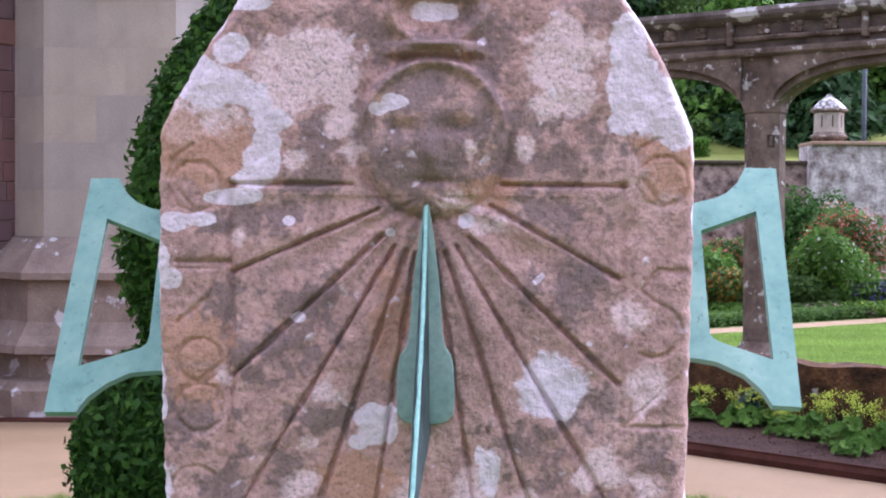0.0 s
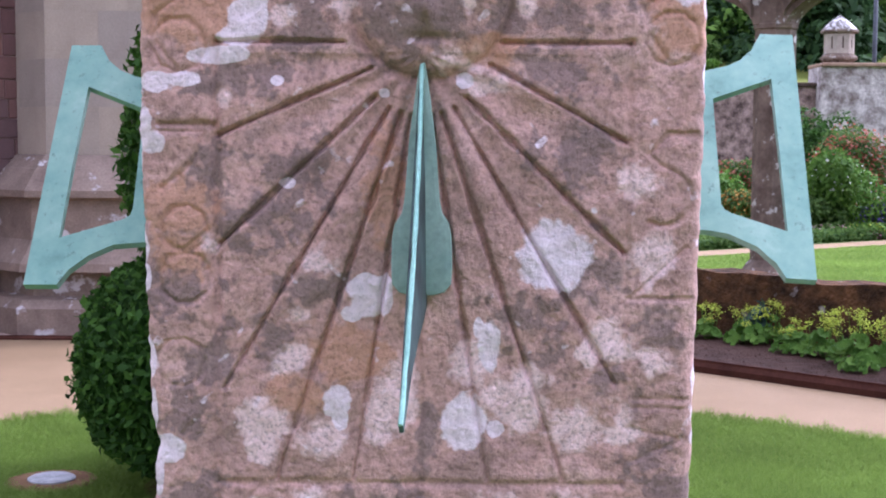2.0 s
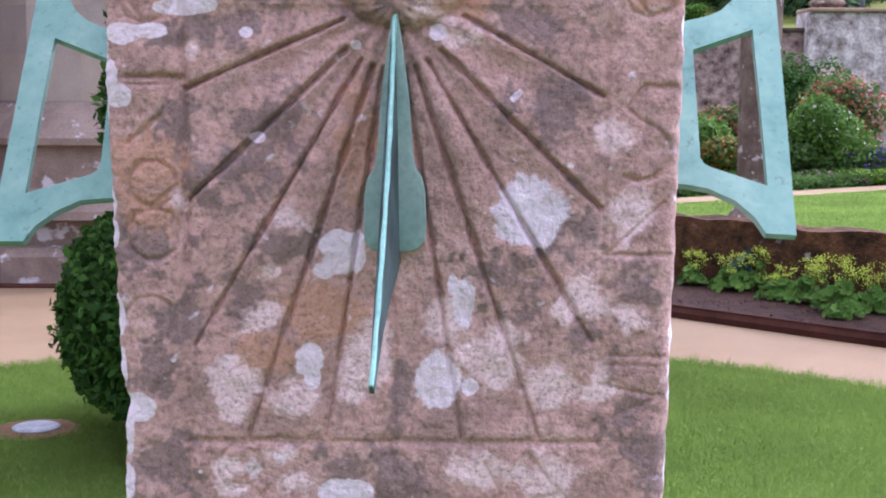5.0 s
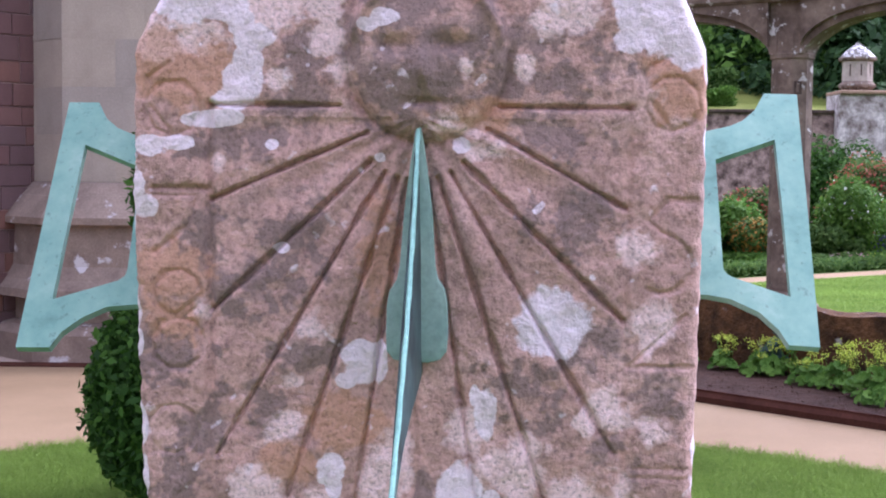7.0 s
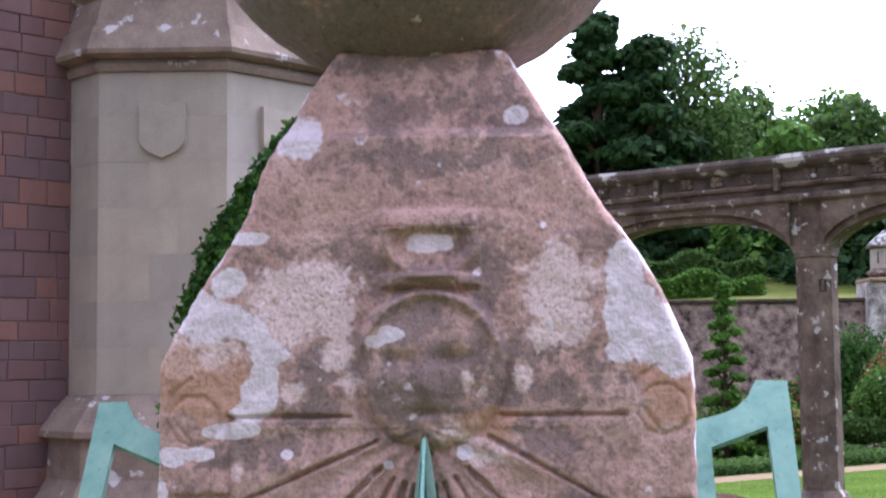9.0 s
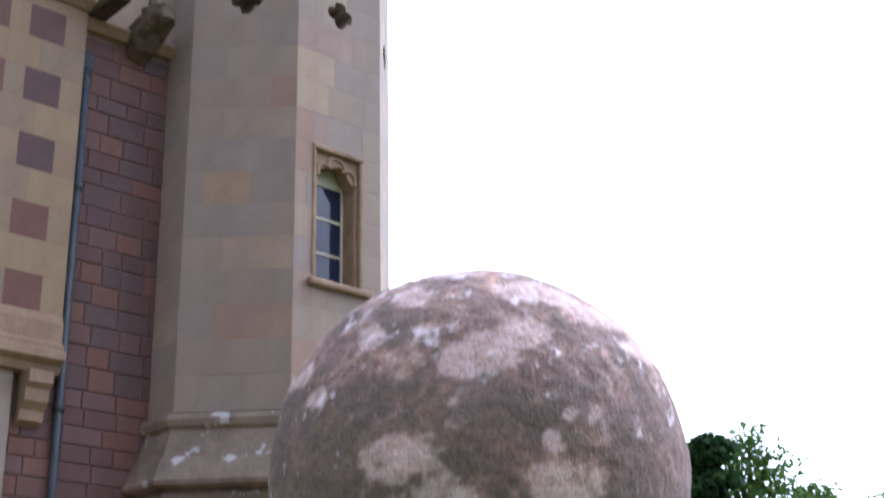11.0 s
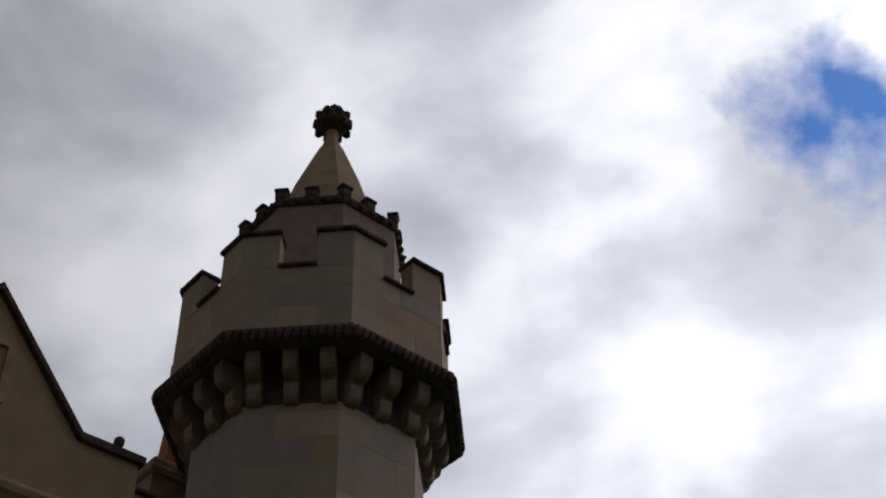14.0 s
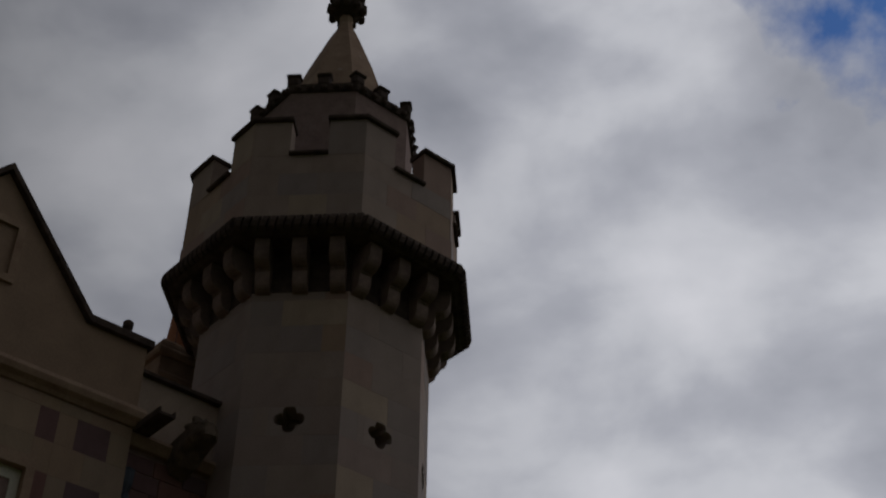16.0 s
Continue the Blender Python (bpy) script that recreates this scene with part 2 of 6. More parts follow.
PINE = leafy("conifer_leaf", (0.020, 0.050, 0.018), (0.034, 0.078, 0.026), (0.055, 0.11, 0.034))
LEAF = leafy("broad_leaf", (0.050, 0.105, 0.026), (0.085, 0.160, 0.038), (0.13, 0.215, 0.052))
LIGHTLEAF = leafy("light_leaf", (0.055, 0.13, 0.020), (0.09, 0.19, 0.030), (0.14, 0.26, 0.045))
LIME = leafy("lime_flower", (0.24, 0.32, 0.03), (0.36, 0.44, 0.045), (0.46, 0.52, 0.07))
BLUELEAF = leafy("blue_green_leaf", (0.03, 0.06, 0.05), (0.05, 0.09, 0.075), (0.07, 0.12, 0.10))
REDFLOWER = leafy("red_flower", (0.34, 0.05, 0.04), (0.46, 0.12, 0.08), (0.46, 0.24, 0.16))
PINKFLOWER = leafy("pink_flower", (0.40, 0.14, 0.22), (0.50, 0.25, 0.32), (0.55, 0.38, 0.42))
WHITEFLOWER = leafy("white_flower", (0.55, 0.58, 0.5), (0.7, 0.72, 0.66), (0.78, 0.78, 0.74))
BLUEFLOWER = leafy("blue_flower", (0.07, 0.055, 0.20), (0.11, 0.09, 0.28), (0.18, 0.14, 0.34))
RUSTLEAF = leafy("rust_leaf", (0.34, 0.14, 0.03), (0.42, 0.22, 0.05), (0.46, 0.32, 0.08))
BLADE = leafy("grass_blade", (0.145, 0.240, 0.040), (0.205, 0.320, 0.060), (0.28, 0.395, 0.090))


def pane_glass():
    m, t, p = material("window_glass")
    # blue of the reflected sky is put into the base colour
    p.inputs["Base Color"].default_value = (0.025, 0.032, 0.075, 1)
    p.inputs["Roughness"].default_value = 0.06
    p.inputs["IOR"].default_value = 1.5
    return m


GLASS = pane_glass()
# the same bronze painted brighter, for light caught along the style edge
LITBRONZE = plain("lit_verdigris", (0.22, 0.46, 0.40), (0.32, 0.60, 0.52), 40.0, rough=0.6, fine=200.0, bumps=0.2, dist=0.001)


# ---- builders ----
def mesh_of(name, verts, faces, mat, smooth=False):
    me = bpy.data.meshes.new(name)
    me.from_pydata([tuple(v) for v in verts], [], faces)
    me.materials.append(mat)
    if smooth:
        me.polygons.foreach_set("use_smooth", [True] * len(me.polygons))
    me.update()
    return me


def fixed(me):
    bm = bmesh.new()
    bm.from_mesh(me)
    bmesh.ops.recalc_face_normals(bm, faces=bm.faces[:])
    bm.to_mesh(me)
    bm.free()
    return me


def piece(name, me, parent=None, label="", m=None, **tags):
    ob = new(name, me)
    if parent is not None:
        ob.parent = parent
    if m is not None:
        ob.matrix_basis = m
    return tagged(ob, label, **tags)


def part(name, bm, mat, parent, label="", smooth=False):
    me = bpy.data.meshes.new(name)
    bmesh.ops.recalc_face_normals(bm, faces=bm.faces[:])
    bm.to_mesh(me)
    bm.free()
    me.materials.append(mat)
    if smooth:
        me.polygons.foreach_set("use_smooth", [True] * len(me.polygons))
    return piece(name, me, parent, label)


def add_box(bm, lo, hi, m=None, bevel=0.0):
    c = [(a + b) / 2 for a, b in zip(lo, hi)]
    s = [b - a for a, b in zip(lo, hi)]
    mat = Matrix.Translation(c) @ Matrix.Diagonal((*s, 1))
    r = bmesh.ops.create_cube(bm, size=1, matrix=mat)
    vs = r["verts"]
    if bevel:
        es = list({e for v in vs for e in v.link_edges})
        rb = bmesh.ops.bevel(bm, geom=es, offset=bevel, segments=1, affect="EDGES")
        vs = list({v for f in rb["faces"] for v in f.verts} | {v for v in vs if v.is_valid})
    if m is not None:
        bmesh.ops.transform(bm, matrix=m, verts=[v for v in vs if v.is_valid])
    return bm


def loft(rings, close_top=True, close_bottom=True):
    """A closed skin through rings of equal point count."""
    n = len(rings[0])
    verts = [p for r in rings for p in r]
    faces = []
    for i in range(len(rings) - 1):
        for j in range(n):
            k = (j + 1) % n
            faces.append((i * n + j, i * n + k, (i + 1) * n + k, (i + 1) * n + j))
    if close_bottom:
        faces.append(tuple(reversed(range(n))))
    if close_top:
        faces.append(tuple(range((len(rings) - 1) * n, len(rings) * n)))
    return verts, faces


def lathe(profile, seg=32, cx=0.0, cy=0.0):
    return loft([[(cx + r * math.cos(2 * math.pi * j / seg), cy + r * math.sin(2 * math.pi * j / seg), z) for j in range(seg)] for r, z in profile])


def slab_hole(outer, inner, depth):
    """A panel (x, z) with a hole, of that depth in +y; both loops run anticlockwise with equal counts."""
    n = len(inner)
    verts = [(x, 0, z) for x, z in outer] + [(x, 0, z) for x, z in inner]
    verts += [(x, depth, z) for x, z in outer] + [(x, depth, z) for x, z in inner]
    faces = []
    for j in range(n):
        k = (j + 1) % n
        faces += [(j, k, n + k, n + j), (2 * n + k, 2 * n + j, 3 * n + j, 3 * n + k), (n + j, n + k, 3 * n + k, 3 * n + j), (k, j, 2 * n + j, 2 * n + k)]
    return verts, faces


def rect_loop(inner, x0, x1, z0, z1):
    """For each point of the inner loop, the point of the rectangle on the same ray from the loop's middle; corners are met."""
    cx, cz = sum(p[0] for p in inner) / len(inner), sum(p[1] for p in inner) / len(inner)
    out = []
    for x, z in inner:
        dx, dz = x - cx, z - cz
        k = min(((x1 - cx) / dx if dx > 1e-9 else (x0 - cx) / dx if dx < -1e-9 else 1e9), ((z1 - cz) / dz if dz > 1e-9 else (z0 - cz) / dz if dz < -1e-9 else 1e9))
        out.append([cx + k * dx, cz + k * dz])
    for c in ((x0, z0), (x1, z0), (x1, z1), (x0, z1)):
        j = min(range(len(out)), key=lambda i: (out[i][0] - c[0]) ** 2 + (out[i][1] - c[1]) ** 2)
        out[j] = list(c)
    return out


def frame_at(x, y, z, ang):
    """Local x runs along ang (degrees), local y into the wall, local z up."""
    return Matrix.Translation((x, y, z)) @ Matrix.Rotation(radians(ang), 4, "Z")


def thing(name, label, category, at=(0, 0, 0), group="", kind=""):
    e = new(name)
    e.location = at
    return tagged(e, label, category, group, kind)


def chamfered(w, h, d, c=0.006, t0=0.0, t1=0.0):
    """A dressed block with worn arrises: local x 0..w, y 0 (face) to d, z 0..h. t0, t1: how far the back draws in at each end."""
    v = [(c, 0, c), (w - c, 0, c), (w - c, 0, h - c), (c, 0, h - c), (0, c, 0), (w, c, 0), (w, c, h), (0, c, h), (t0, d, 0), (w - t1, d, 0), (w - t1, d, h), (t0, d, h)]
    f = [(0, 1, 2, 3)] + [(a, (a + 1) % 4, 4 + (a + 1) % 4, 4 + a) for a in range(4)] + [(4 + a, 4 + (a + 1) % 4, 8 + (a + 1) % 4, 8 + a) for a in range(4)] + [(11, 10, 9, 8)]
    return v, [tuple(reversed(q)) for q in f]


def leaf_cloud(points, normals, size, seed, droop=0.0, aspect=1.6, jitter=0.7):
    """Small two-triangle leaves at the points, turned roughly along the normals."""
    rng = np.random.default_rng(seed)
    p, nrm = np.asarray(points, float), np.asarray(normals, float)
    n = len(p)
    nrm = nrm + rng.normal(0, jitter, (n, 3))
    nrm /= np.linalg.norm(nrm, axis=1)[:, None] + 1e-9
    a = np.cross(nrm, rng.normal(0, 1, (n, 3)))
    a /= np.linalg.norm(a, axis=1)[:, None] + 1e-9
    b = np.cross(nrm, a)
    s = size * rng.uniform(0.6, 1.35, (n, 1))
    a, b = a * s * 0.5 * aspect, b * s * 0.5
    v = np.empty((n, 4, 3))
    v[:, 0], v[:, 1], v[:, 2], v[:, 3] = p - a, p + b * 0.9 + nrm * s * 0.12, p + a, p - b * 0.9 + nrm * s * 0.12
    idx = np.arange(n * 4).reshape(n, 4)
    return v.reshape(-1, 3), idx


def quads_mesh(name, verts, quads, mat):
    me = bpy.data.meshes.new(name)
    n = len(quads)
    me.vertices.add(len(verts))
    me.vertices.foreach_set("co", np.asarray(verts, np.float32).ravel())
    me.loops.add(n * 4)
    me.loops.foreach_set("vertex_index", np.asarray(quads, np.int32).ravel())
    me.polygons.add(n)
    me.polygons.foreach_set("loop_start", np.arange(0, n * 4, 4, dtype=np.int32))
    me.update(calc_edges=True)
    me.materials.append(mat)
    return me


# ---- ground ----
rng = np.random.default_rng(7)


def sheet(name, loop, z, mat, label, category, kind="structure"):
    me = mesh_of(name, [(x, y, z) for x, y in loop], [tuple(range(len(loop)))], mat)
    return piece(name, me, None, label, category=category, kind=kind)


def ring_points(cx, cy, a, b, n=96):
    return [(cx + a * math.cos(2 * math.pi * i / n), cy + b * math.sin(2 * math.pi * i / n)) for i in range(n)]


def terrain():
    """One sheet to the horizon: level round the court, rising to wooded hills far off."""
    n = 61
    g = np.sinh(np.linspace(-4.2, 4.2, n)) / np.sinh(4.2) * 900
    verts = []
    for y in g:
        for x in g:
            d = math.hypot(x, y)
            h = -0.004 + max(0, y - 34) * 0.06 + max(0, d - 60) * 0.05 * (0.6 + 0.4 * noise.noise((x * 0.004, y * 0.004, 0)))
            verts.append((x, y, h))
    faces = [(r * n + c, r * n + c + 1, (r + 1) * n + c + 1, (r + 1) * n + c) for r in range(n - 1) for c in range(n - 1)]
    piece("ground", mesh_of("ground", verts, faces, TURF, True), None, "grass ground rising to distant hills", category="ground", kind="structure")


terrain()
sheet("gravel_court", [(-14, -9), (6.0, -9), (6.0, 2.8), (1.66 - 0.42, 8.34), (0.5, 9.25), (-6, 10.2), (-14, 10.2)], 0.004, GRAVEL, "peach-coloured gravel court raked flat", "gravel")
LAWN = (-0.25, 1.2, 3.93, 5.08)
lawn = sheet("lawn", ring_points(*LAWN), 0.02, TURF, "mown green oval lawn round the sundial", "lawn")


def blades():
    """Short turf where the camera sees the lawn, left rough along its rim."""
    n = 330000
    y = rng.uniform(3.3, 6.6, n)
    x = rng.choice((-1.0, 1.0), n) * (y + 1.2) * rng.uniform(0.12, 0.37, n)
    rim = np.hypot((x - LAWN[0]) / LAWN[2], (y - LAWN[1]) / LAWN[3])
    keep = (rim < 1.006) & (np.hypot(x + 0.60, y - 4.40) > 0.60 + 0.06 * rng.normal(0, 1, n)) & (np.hypot(x + 1.665, (y - 4.40)) > 0.17 + 0.02 * rng.normal(0, 1, n))
    x, y, rim = x[keep], y[keep], rim[keep]
    n = len(x)
    edge = np.clip((rim - 0.975) / 0.03, 0, 1)
    tuft = 0.5 + 0.5 * np.sin(x * 31 + 3 * np.sin(x * 13)) * np.sin(y * 27)
    h = rng.uniform(0.012, 0.030, n) + edge * tuft * rng.uniform(0.0, 0.05, n) + 0.012 * (rng.uniform(0, 1, n) > 0.985)
    t = rng.uniform(0, 2 * math.pi, n)
    w = rng.uniform(0.0012, 0.0022, n)
    lean = rng.normal(0, 0.022, (n, 2))
    v = np.empty((n, 4, 3))
    v[:, 0] = np.c_[x - w * np.cos(t), y - w * np.sin(t), np.full(n, 0.018)]
    v[:, 1] = np.c_[x + w * np.cos(t), y + w * np.sin(t), np.full(n, 0.018)]
    v[:, 2] = np.c_[x + lean[:, 0] + w * 0.3, y + lean[:, 1], 0.02 + h]
    v[:, 3] = np.c_[x + lean[:, 0] - w * 0.3, y + lean[:, 1], 0.02 + h]
    me = quads_mesh("grass", v.reshape(-1, 3), np.arange(n * 4).reshape(n, 4), BLADE)
    piece("grass", me, None, "short green grass blades of the lawn", category="grass", kind="stuff")


blades()

# ---- sundial ----
# edges of the stone (height, x at the left, x at the right)
OUT_Z = [0.55, 1.00, 1.15, 1.175, 1.20, 1.30, 1.46, 1.555, 1.583, 1.600, 1.646, 1.69, 1.725, 1.755, 1.792, 1.804, 1.836, 1.884]
OUT_L = [-0.262, -0.262, -0.260, -0.256, -0.262, -0.266, -0.270, -0.2695, -0.267, -0.259, -0.234, -0.204, -0.185, -0.176, -0.158, -0.152, -0.137, -0.108]
OUT_R = [0.220, 0.222, 0.224, 0.2245, 0.225, 0.227, 0.230, 0.2305, 0.2285, 0.222, 0.203, 0.176, 0.150, 0.133, 0.113, 0.108, 0.089, 0.062]
FRONT = [0.0, 0.0, 0.0, 0.0, 0.0, 0.0, 0.0, 0.0, 0.0, 0.0, 0.0, 0.0, 0.003, 0.006, 0.010, 0.028, 0.036, 0.052]
BACK = [0.27, 0.27, 0.27, 0.27, 0.27, 0.27, 0.27, 0.27, 0.27, 0.27, 0.265, 0.262, 0.26, 0.257, 0.25, 0.232, 0.224, 0.208]


def seg_dist(x, z, a, b):
    ax, az, bx, bz = *a, *b
    dx, dz = bx - ax, bz - az
    t = np.clip(((x - ax) * dx + (z - az) * dz) / (dx * dx + dz * dz), 0, 1)
    return np.hypot(x - ax - t * dx, z - az - t * dz), t


def value_noise(x, z, scale, seed):
    """Smooth noise of about -1 to 1 on arrays."""
    r = np.random.default_rng(seed)
    tab = r.uniform(-1, 1, (257, 257))
    c, s = math.cos(seed * 1.7 + 0.5), math.sin(seed * 1.7 + 0.5)
    u, v = (x * c - z * s) * scale + 80, (x * s + z * c) * scale + 60
    i, j = np.floor(u).astype(int), np.floor(v).astype(int)
    fu, fv = u - i, v - j
    fu, fv = fu * fu * (3 - 2 * fu), fv * fv * (3 - 2 * fv)
    i, j = i % 256, j % 256
    return (tab[i, j] * (1 - fu) + tab[i + 1, j] * fu) * (1 - fv) + (tab[i, j + 1] * (1 - fu) + tab[i + 1, j + 1] * fu) * fv


def arc(cx, cz, r, a0, a1, n=9, squash=1.0):
    return [(cx + r * math.cos(radians(a0 + (a1 - a0) * i / n)), cz + squash * r * math.sin(radians(a0 + (a1 - a0) * i / n))) for i in range(n + 1)]


DIAL_LINES = []
for end in ((-0.199, 1.352), (-0.195, 1.224), (-0.148, 1.143), (-0.080, 1.143), (0.160, 1.346), (0.153, 1.230), (0.108, 1.143), (0.040, 1.143)):
    o = Vector((-0.020, 1.522))
    d = (Vector(end) - o).normalized()
    DIAL_LINES.append(([tuple(o + d * 0.056), end], 0.0021, 0.0066))
DIAL_LINES += [([(-0.064, 1.508), (-0.200, 1.449)], 0.0021, 0.0066), ([(0.040, 1.512), (0.161, 1.444)], 0.0021, 0.0062), ([(-0.020, 1.30), (-0.021, 1.10)], 0.0032, 0.003),
               ([(-0.200, 1.531), (-0.088, 1.531)], 0.0020, 0.0055), ([(0.052, 1.531), (0.164, 1.531)], 0.0020, 0.0055), ([(-0.2015, 1.531), (-0.2005, 1.06)], 0.0038, 0.0042),
               ([(0.164, 1.531), (0.160, 1.139)], 0.0032, 0.002), ([(-0.200, 1.138), (0.160, 1.138)], 0.0036, 0.004), ([(-0.252, 1.458), (-0.204, 1.458)], 0.003, 0.004)]
# the hour figures down both margins and along the foot
FIGURES = [
    arc(-0.234, 1.528, 0.024, -90, 270) + [(-0.258, 1.535), (-0.254, 1.555), (-0.238, 1.566)],
    [(-0.252, 1.452), (-0.212, 1.452), (-0.222, 1.425), (-0.250, 1.402)],
    arc(-0.230, 1.366, 0.021, 0, 360) + arc(-0.230, 1.322, 0.0235, 90, 450),
    arc(-0.234, 1.246, 0.022, 0, 360) + [(-0.212, 1.235), (-0.215, 1.20), (-0.232, 1.182)],
    arc(0.200, 1.535, 0.024, -90, 270) + [(0.176, 1.545), (0.180, 1.566), (0.196, 1.575)],
    [(0.222, 1.452), (0.198, 1.452), (0.182, 1.434), (0.192, 1.424)] + arc(0.194, 1.396, 0.025, 70, -120),
    [(0.215, 1.352), (0.166, 1.306), (0.220, 1.306)],
    [(0.170, 1.216), (0.222, 1.216)],
    [(0.170, 1.208), (0.220, 1.208)],
    [(0.165, 1.190), (0.215, 1.180), (0.170, 1.160)],
    arc(-0.158, 1.114, 0.020, 0, 360) + arc(-0.158, 1.078, 0.022, 90, 450),
    arc(-0.020, 1.105, 0.022, 0, 360),
    [(0.06, 1.12), (0.075, 1.09), (0.055, 1.07), (0.115, 1.07)],
    [(0.10, 1.125), (0.13, 1.09), (0.10, 1.085)],
]
for line in FIGURES:
    DIAL_LINES.append((line, 0.0023, 0.0023))


def relief(x, z):
    """How far the carved face stands proud (metres) at x, z."""
    h = 0.0022 * value_noise(x, z, 26, 1) + 0.0011 * value_noise(x, z, 75, 2) + 0.0006 * value_noise(x, z, 190, 3)
    wob = 0.0012 * value_noise(x, z, 60, 4)
    for line, w, d in DIAL_LINES:
        x0, x1 = min(p[0] for p in line) - 0.02, max(p[0] for p in line) + 0.02
        z0, z1 = min(p[1] for p in line) - 0.02, max(p[1] for p in line) + 0.02
        m = (x > x0) & (x < x1) & (z > z0) & (z < z1)
        if not m.any():
            continue
        best = np.full(m.sum(), 9.0)
        fade = np.clip((z[m] - 1.10) / 0.22, 0.55, 1.0)
        for a, b in zip(line, line[1:]):
            if a != b:
                best = np.minimum(best, seg_dist(x[m], z[m], a, b)[0])
        h[m] -= 1.35 * d * fade * np.exp(-((best + wob[m]) / w) ** 2)
    # round boss carved as a face, with a hood moulding above it, worn smooth
    r = np.hypot((x + 0.013) / 1.0, (z - 1.574) / 1.06)
    boss = np.clip(1 - (r / 0.069) ** 2, 0, None)
    h += 0.020 * np.sqrt(boss) - 0.004 * np.exp(-((r - 0.071) / 0.005) ** 2)
    hood = np.exp(-((r - 0.067) / 0.006) ** 2) * np.clip((z - 1.578) / 0.02, 0, 1)
    h += 0.015 * hood
    h += np.sqrt(boss) * (-0.009 * np.exp(-(((x + 0.043) / 0.016) ** 2 + ((z - 1.583) / 0.008) ** 2)) - 0.009 * np.exp(-(((x - 0.010) / 0.016) ** 2 + ((z - 1.584) / 0.008) ** 2))
                          + 0.013 * np.exp(-(((x + 0.016) / 0.008) ** 2 + ((z - 1.562) / 0.015) ** 2)) - 0.009 * np.exp(-(((x + 0.014) / 0.016) ** 2 + ((z - 1.534) / 0.004) ** 2)))
    # cup-shaped ornament over the boss
    for cz, half, hh, d in ((1.656, 0.044, 0.0065, 0.014), (1.712, 0.050, 0.010, 0.013)):
        h += d * np.exp(-((z - cz) / hh) ** 4) * np.exp(-((x + 0.012) / half) ** 8)
    cup = np.hypot((x + 0.012) / 0.050, (z - 1.690) / 0.036)
    h += 0.011 * np.exp(-((cup - 0.8) / 0.16) ** 2) * (z < 1.705) * (z > 1.655)
    # soft ridges either side of the grooves near the middle
    ang = np.arctan2(x + 0.020, 1.522 - z)
    rr = np.hypot(x + 0.02, z - 1.522)
    h += 0.0024 * np.cos(ang * 15) * np.exp(-((rr - 0.11) / 0.09) ** 2) * (z < 1.52)
    return h


# white lichen: shoulders, middle and foot (x, z, half width, half height)
WHITE_TOP = [(0.167, 1.661, 0.0168, 0.0288), (0.174, 1.62, 0.0272, 0.0346), (0.195, 1.604, 0.0304, 0.0304), (0.211, 1.583, 0.0189, 0.0178), (0.162, 1.589, 0.0157, 0.0105), (-0.201, 1.657, 0.0168, 0.0136), (-0.214, 1.62, 0.0346, 0.0178), (-0.231, 1.634, 0.0147, 0.0157), (-0.193, 1.615, 0.0241, 0.0126), (-0.185, 1.698, 0.0231, 0.0063), (-0.162, 1.589, 0.0178, 0.0126), (-0.174, 1.602, 0.0126, 0.0105), (-0.173, 1.55, 0.0168, 0.0189), (-0.168, 1.568, 0.0136, 0.0157), (-0.185, 1.536, 0.0168, 0.0073), (-0.2, 1.519, 0.0262, 0.0073), (-0.234, 1.498, 0.0178, 0.0068), (-0.253, 1.496, 0.0147, 0.0094), (-0.049, 1.606, 0.0136, 0.0073), (-0.064, 1.6, 0.0094, 0.0063), (-0.015, 1.691, 0.021, 0.0094)]
WHITE_MID = [(-0.257, 1.443, 0.0126, 0.0105), (-0.265, 1.459, 0.0073, 0.0136), (-0.267, 1.322, 0.0063, 0.0136), (-0.266, 1.254, 0.0073, 0.0157), (-0.147, 1.497, 0.0063, 0.0047), (-0.138, 1.407, 0.0084, 0.0047), (-0.053, 1.487, 0.0052, 0.0042), (-0.067, 1.314, 0.0168, 0.0126), (-0.052, 1.307, 0.0073, 0.0178), (-0.066, 1.298, 0.0168, 0.0105), (-0.082, 1.291, 0.0105, 0.0073), (0.098, 1.346, 0.0335, 0.0304), (0.042, 1.264, 0.0105, 0.022), (0.032, 1.279, 0.0052, 0.0094), (0.018, 1.498, 0.0084, 0.0073)]
WHITE_LOW = [(-0.094, 1.213, 0.0128, 0.0148), (-0.091, 1.196, 0.0079, 0.0099), (0.018, 1.195, 0.0198, 0.0267), (0.048, 1.188, 0.0079, 0.0079), (-0.062, 1.092, 0.0247, 0.0119), (-0.264, 1.323, 0.004, 0.0128), (-0.263, 1.249, 0.0069, 0.0168), (-0.26, 1.203, 0.0044, 0.0198), (-0.246, 1.169, 0.0168, 0.0119), (-0.255, 1.147, 0.0049, 0.0247), (-0.257, 1.1, 0.0079, 0.0178)]
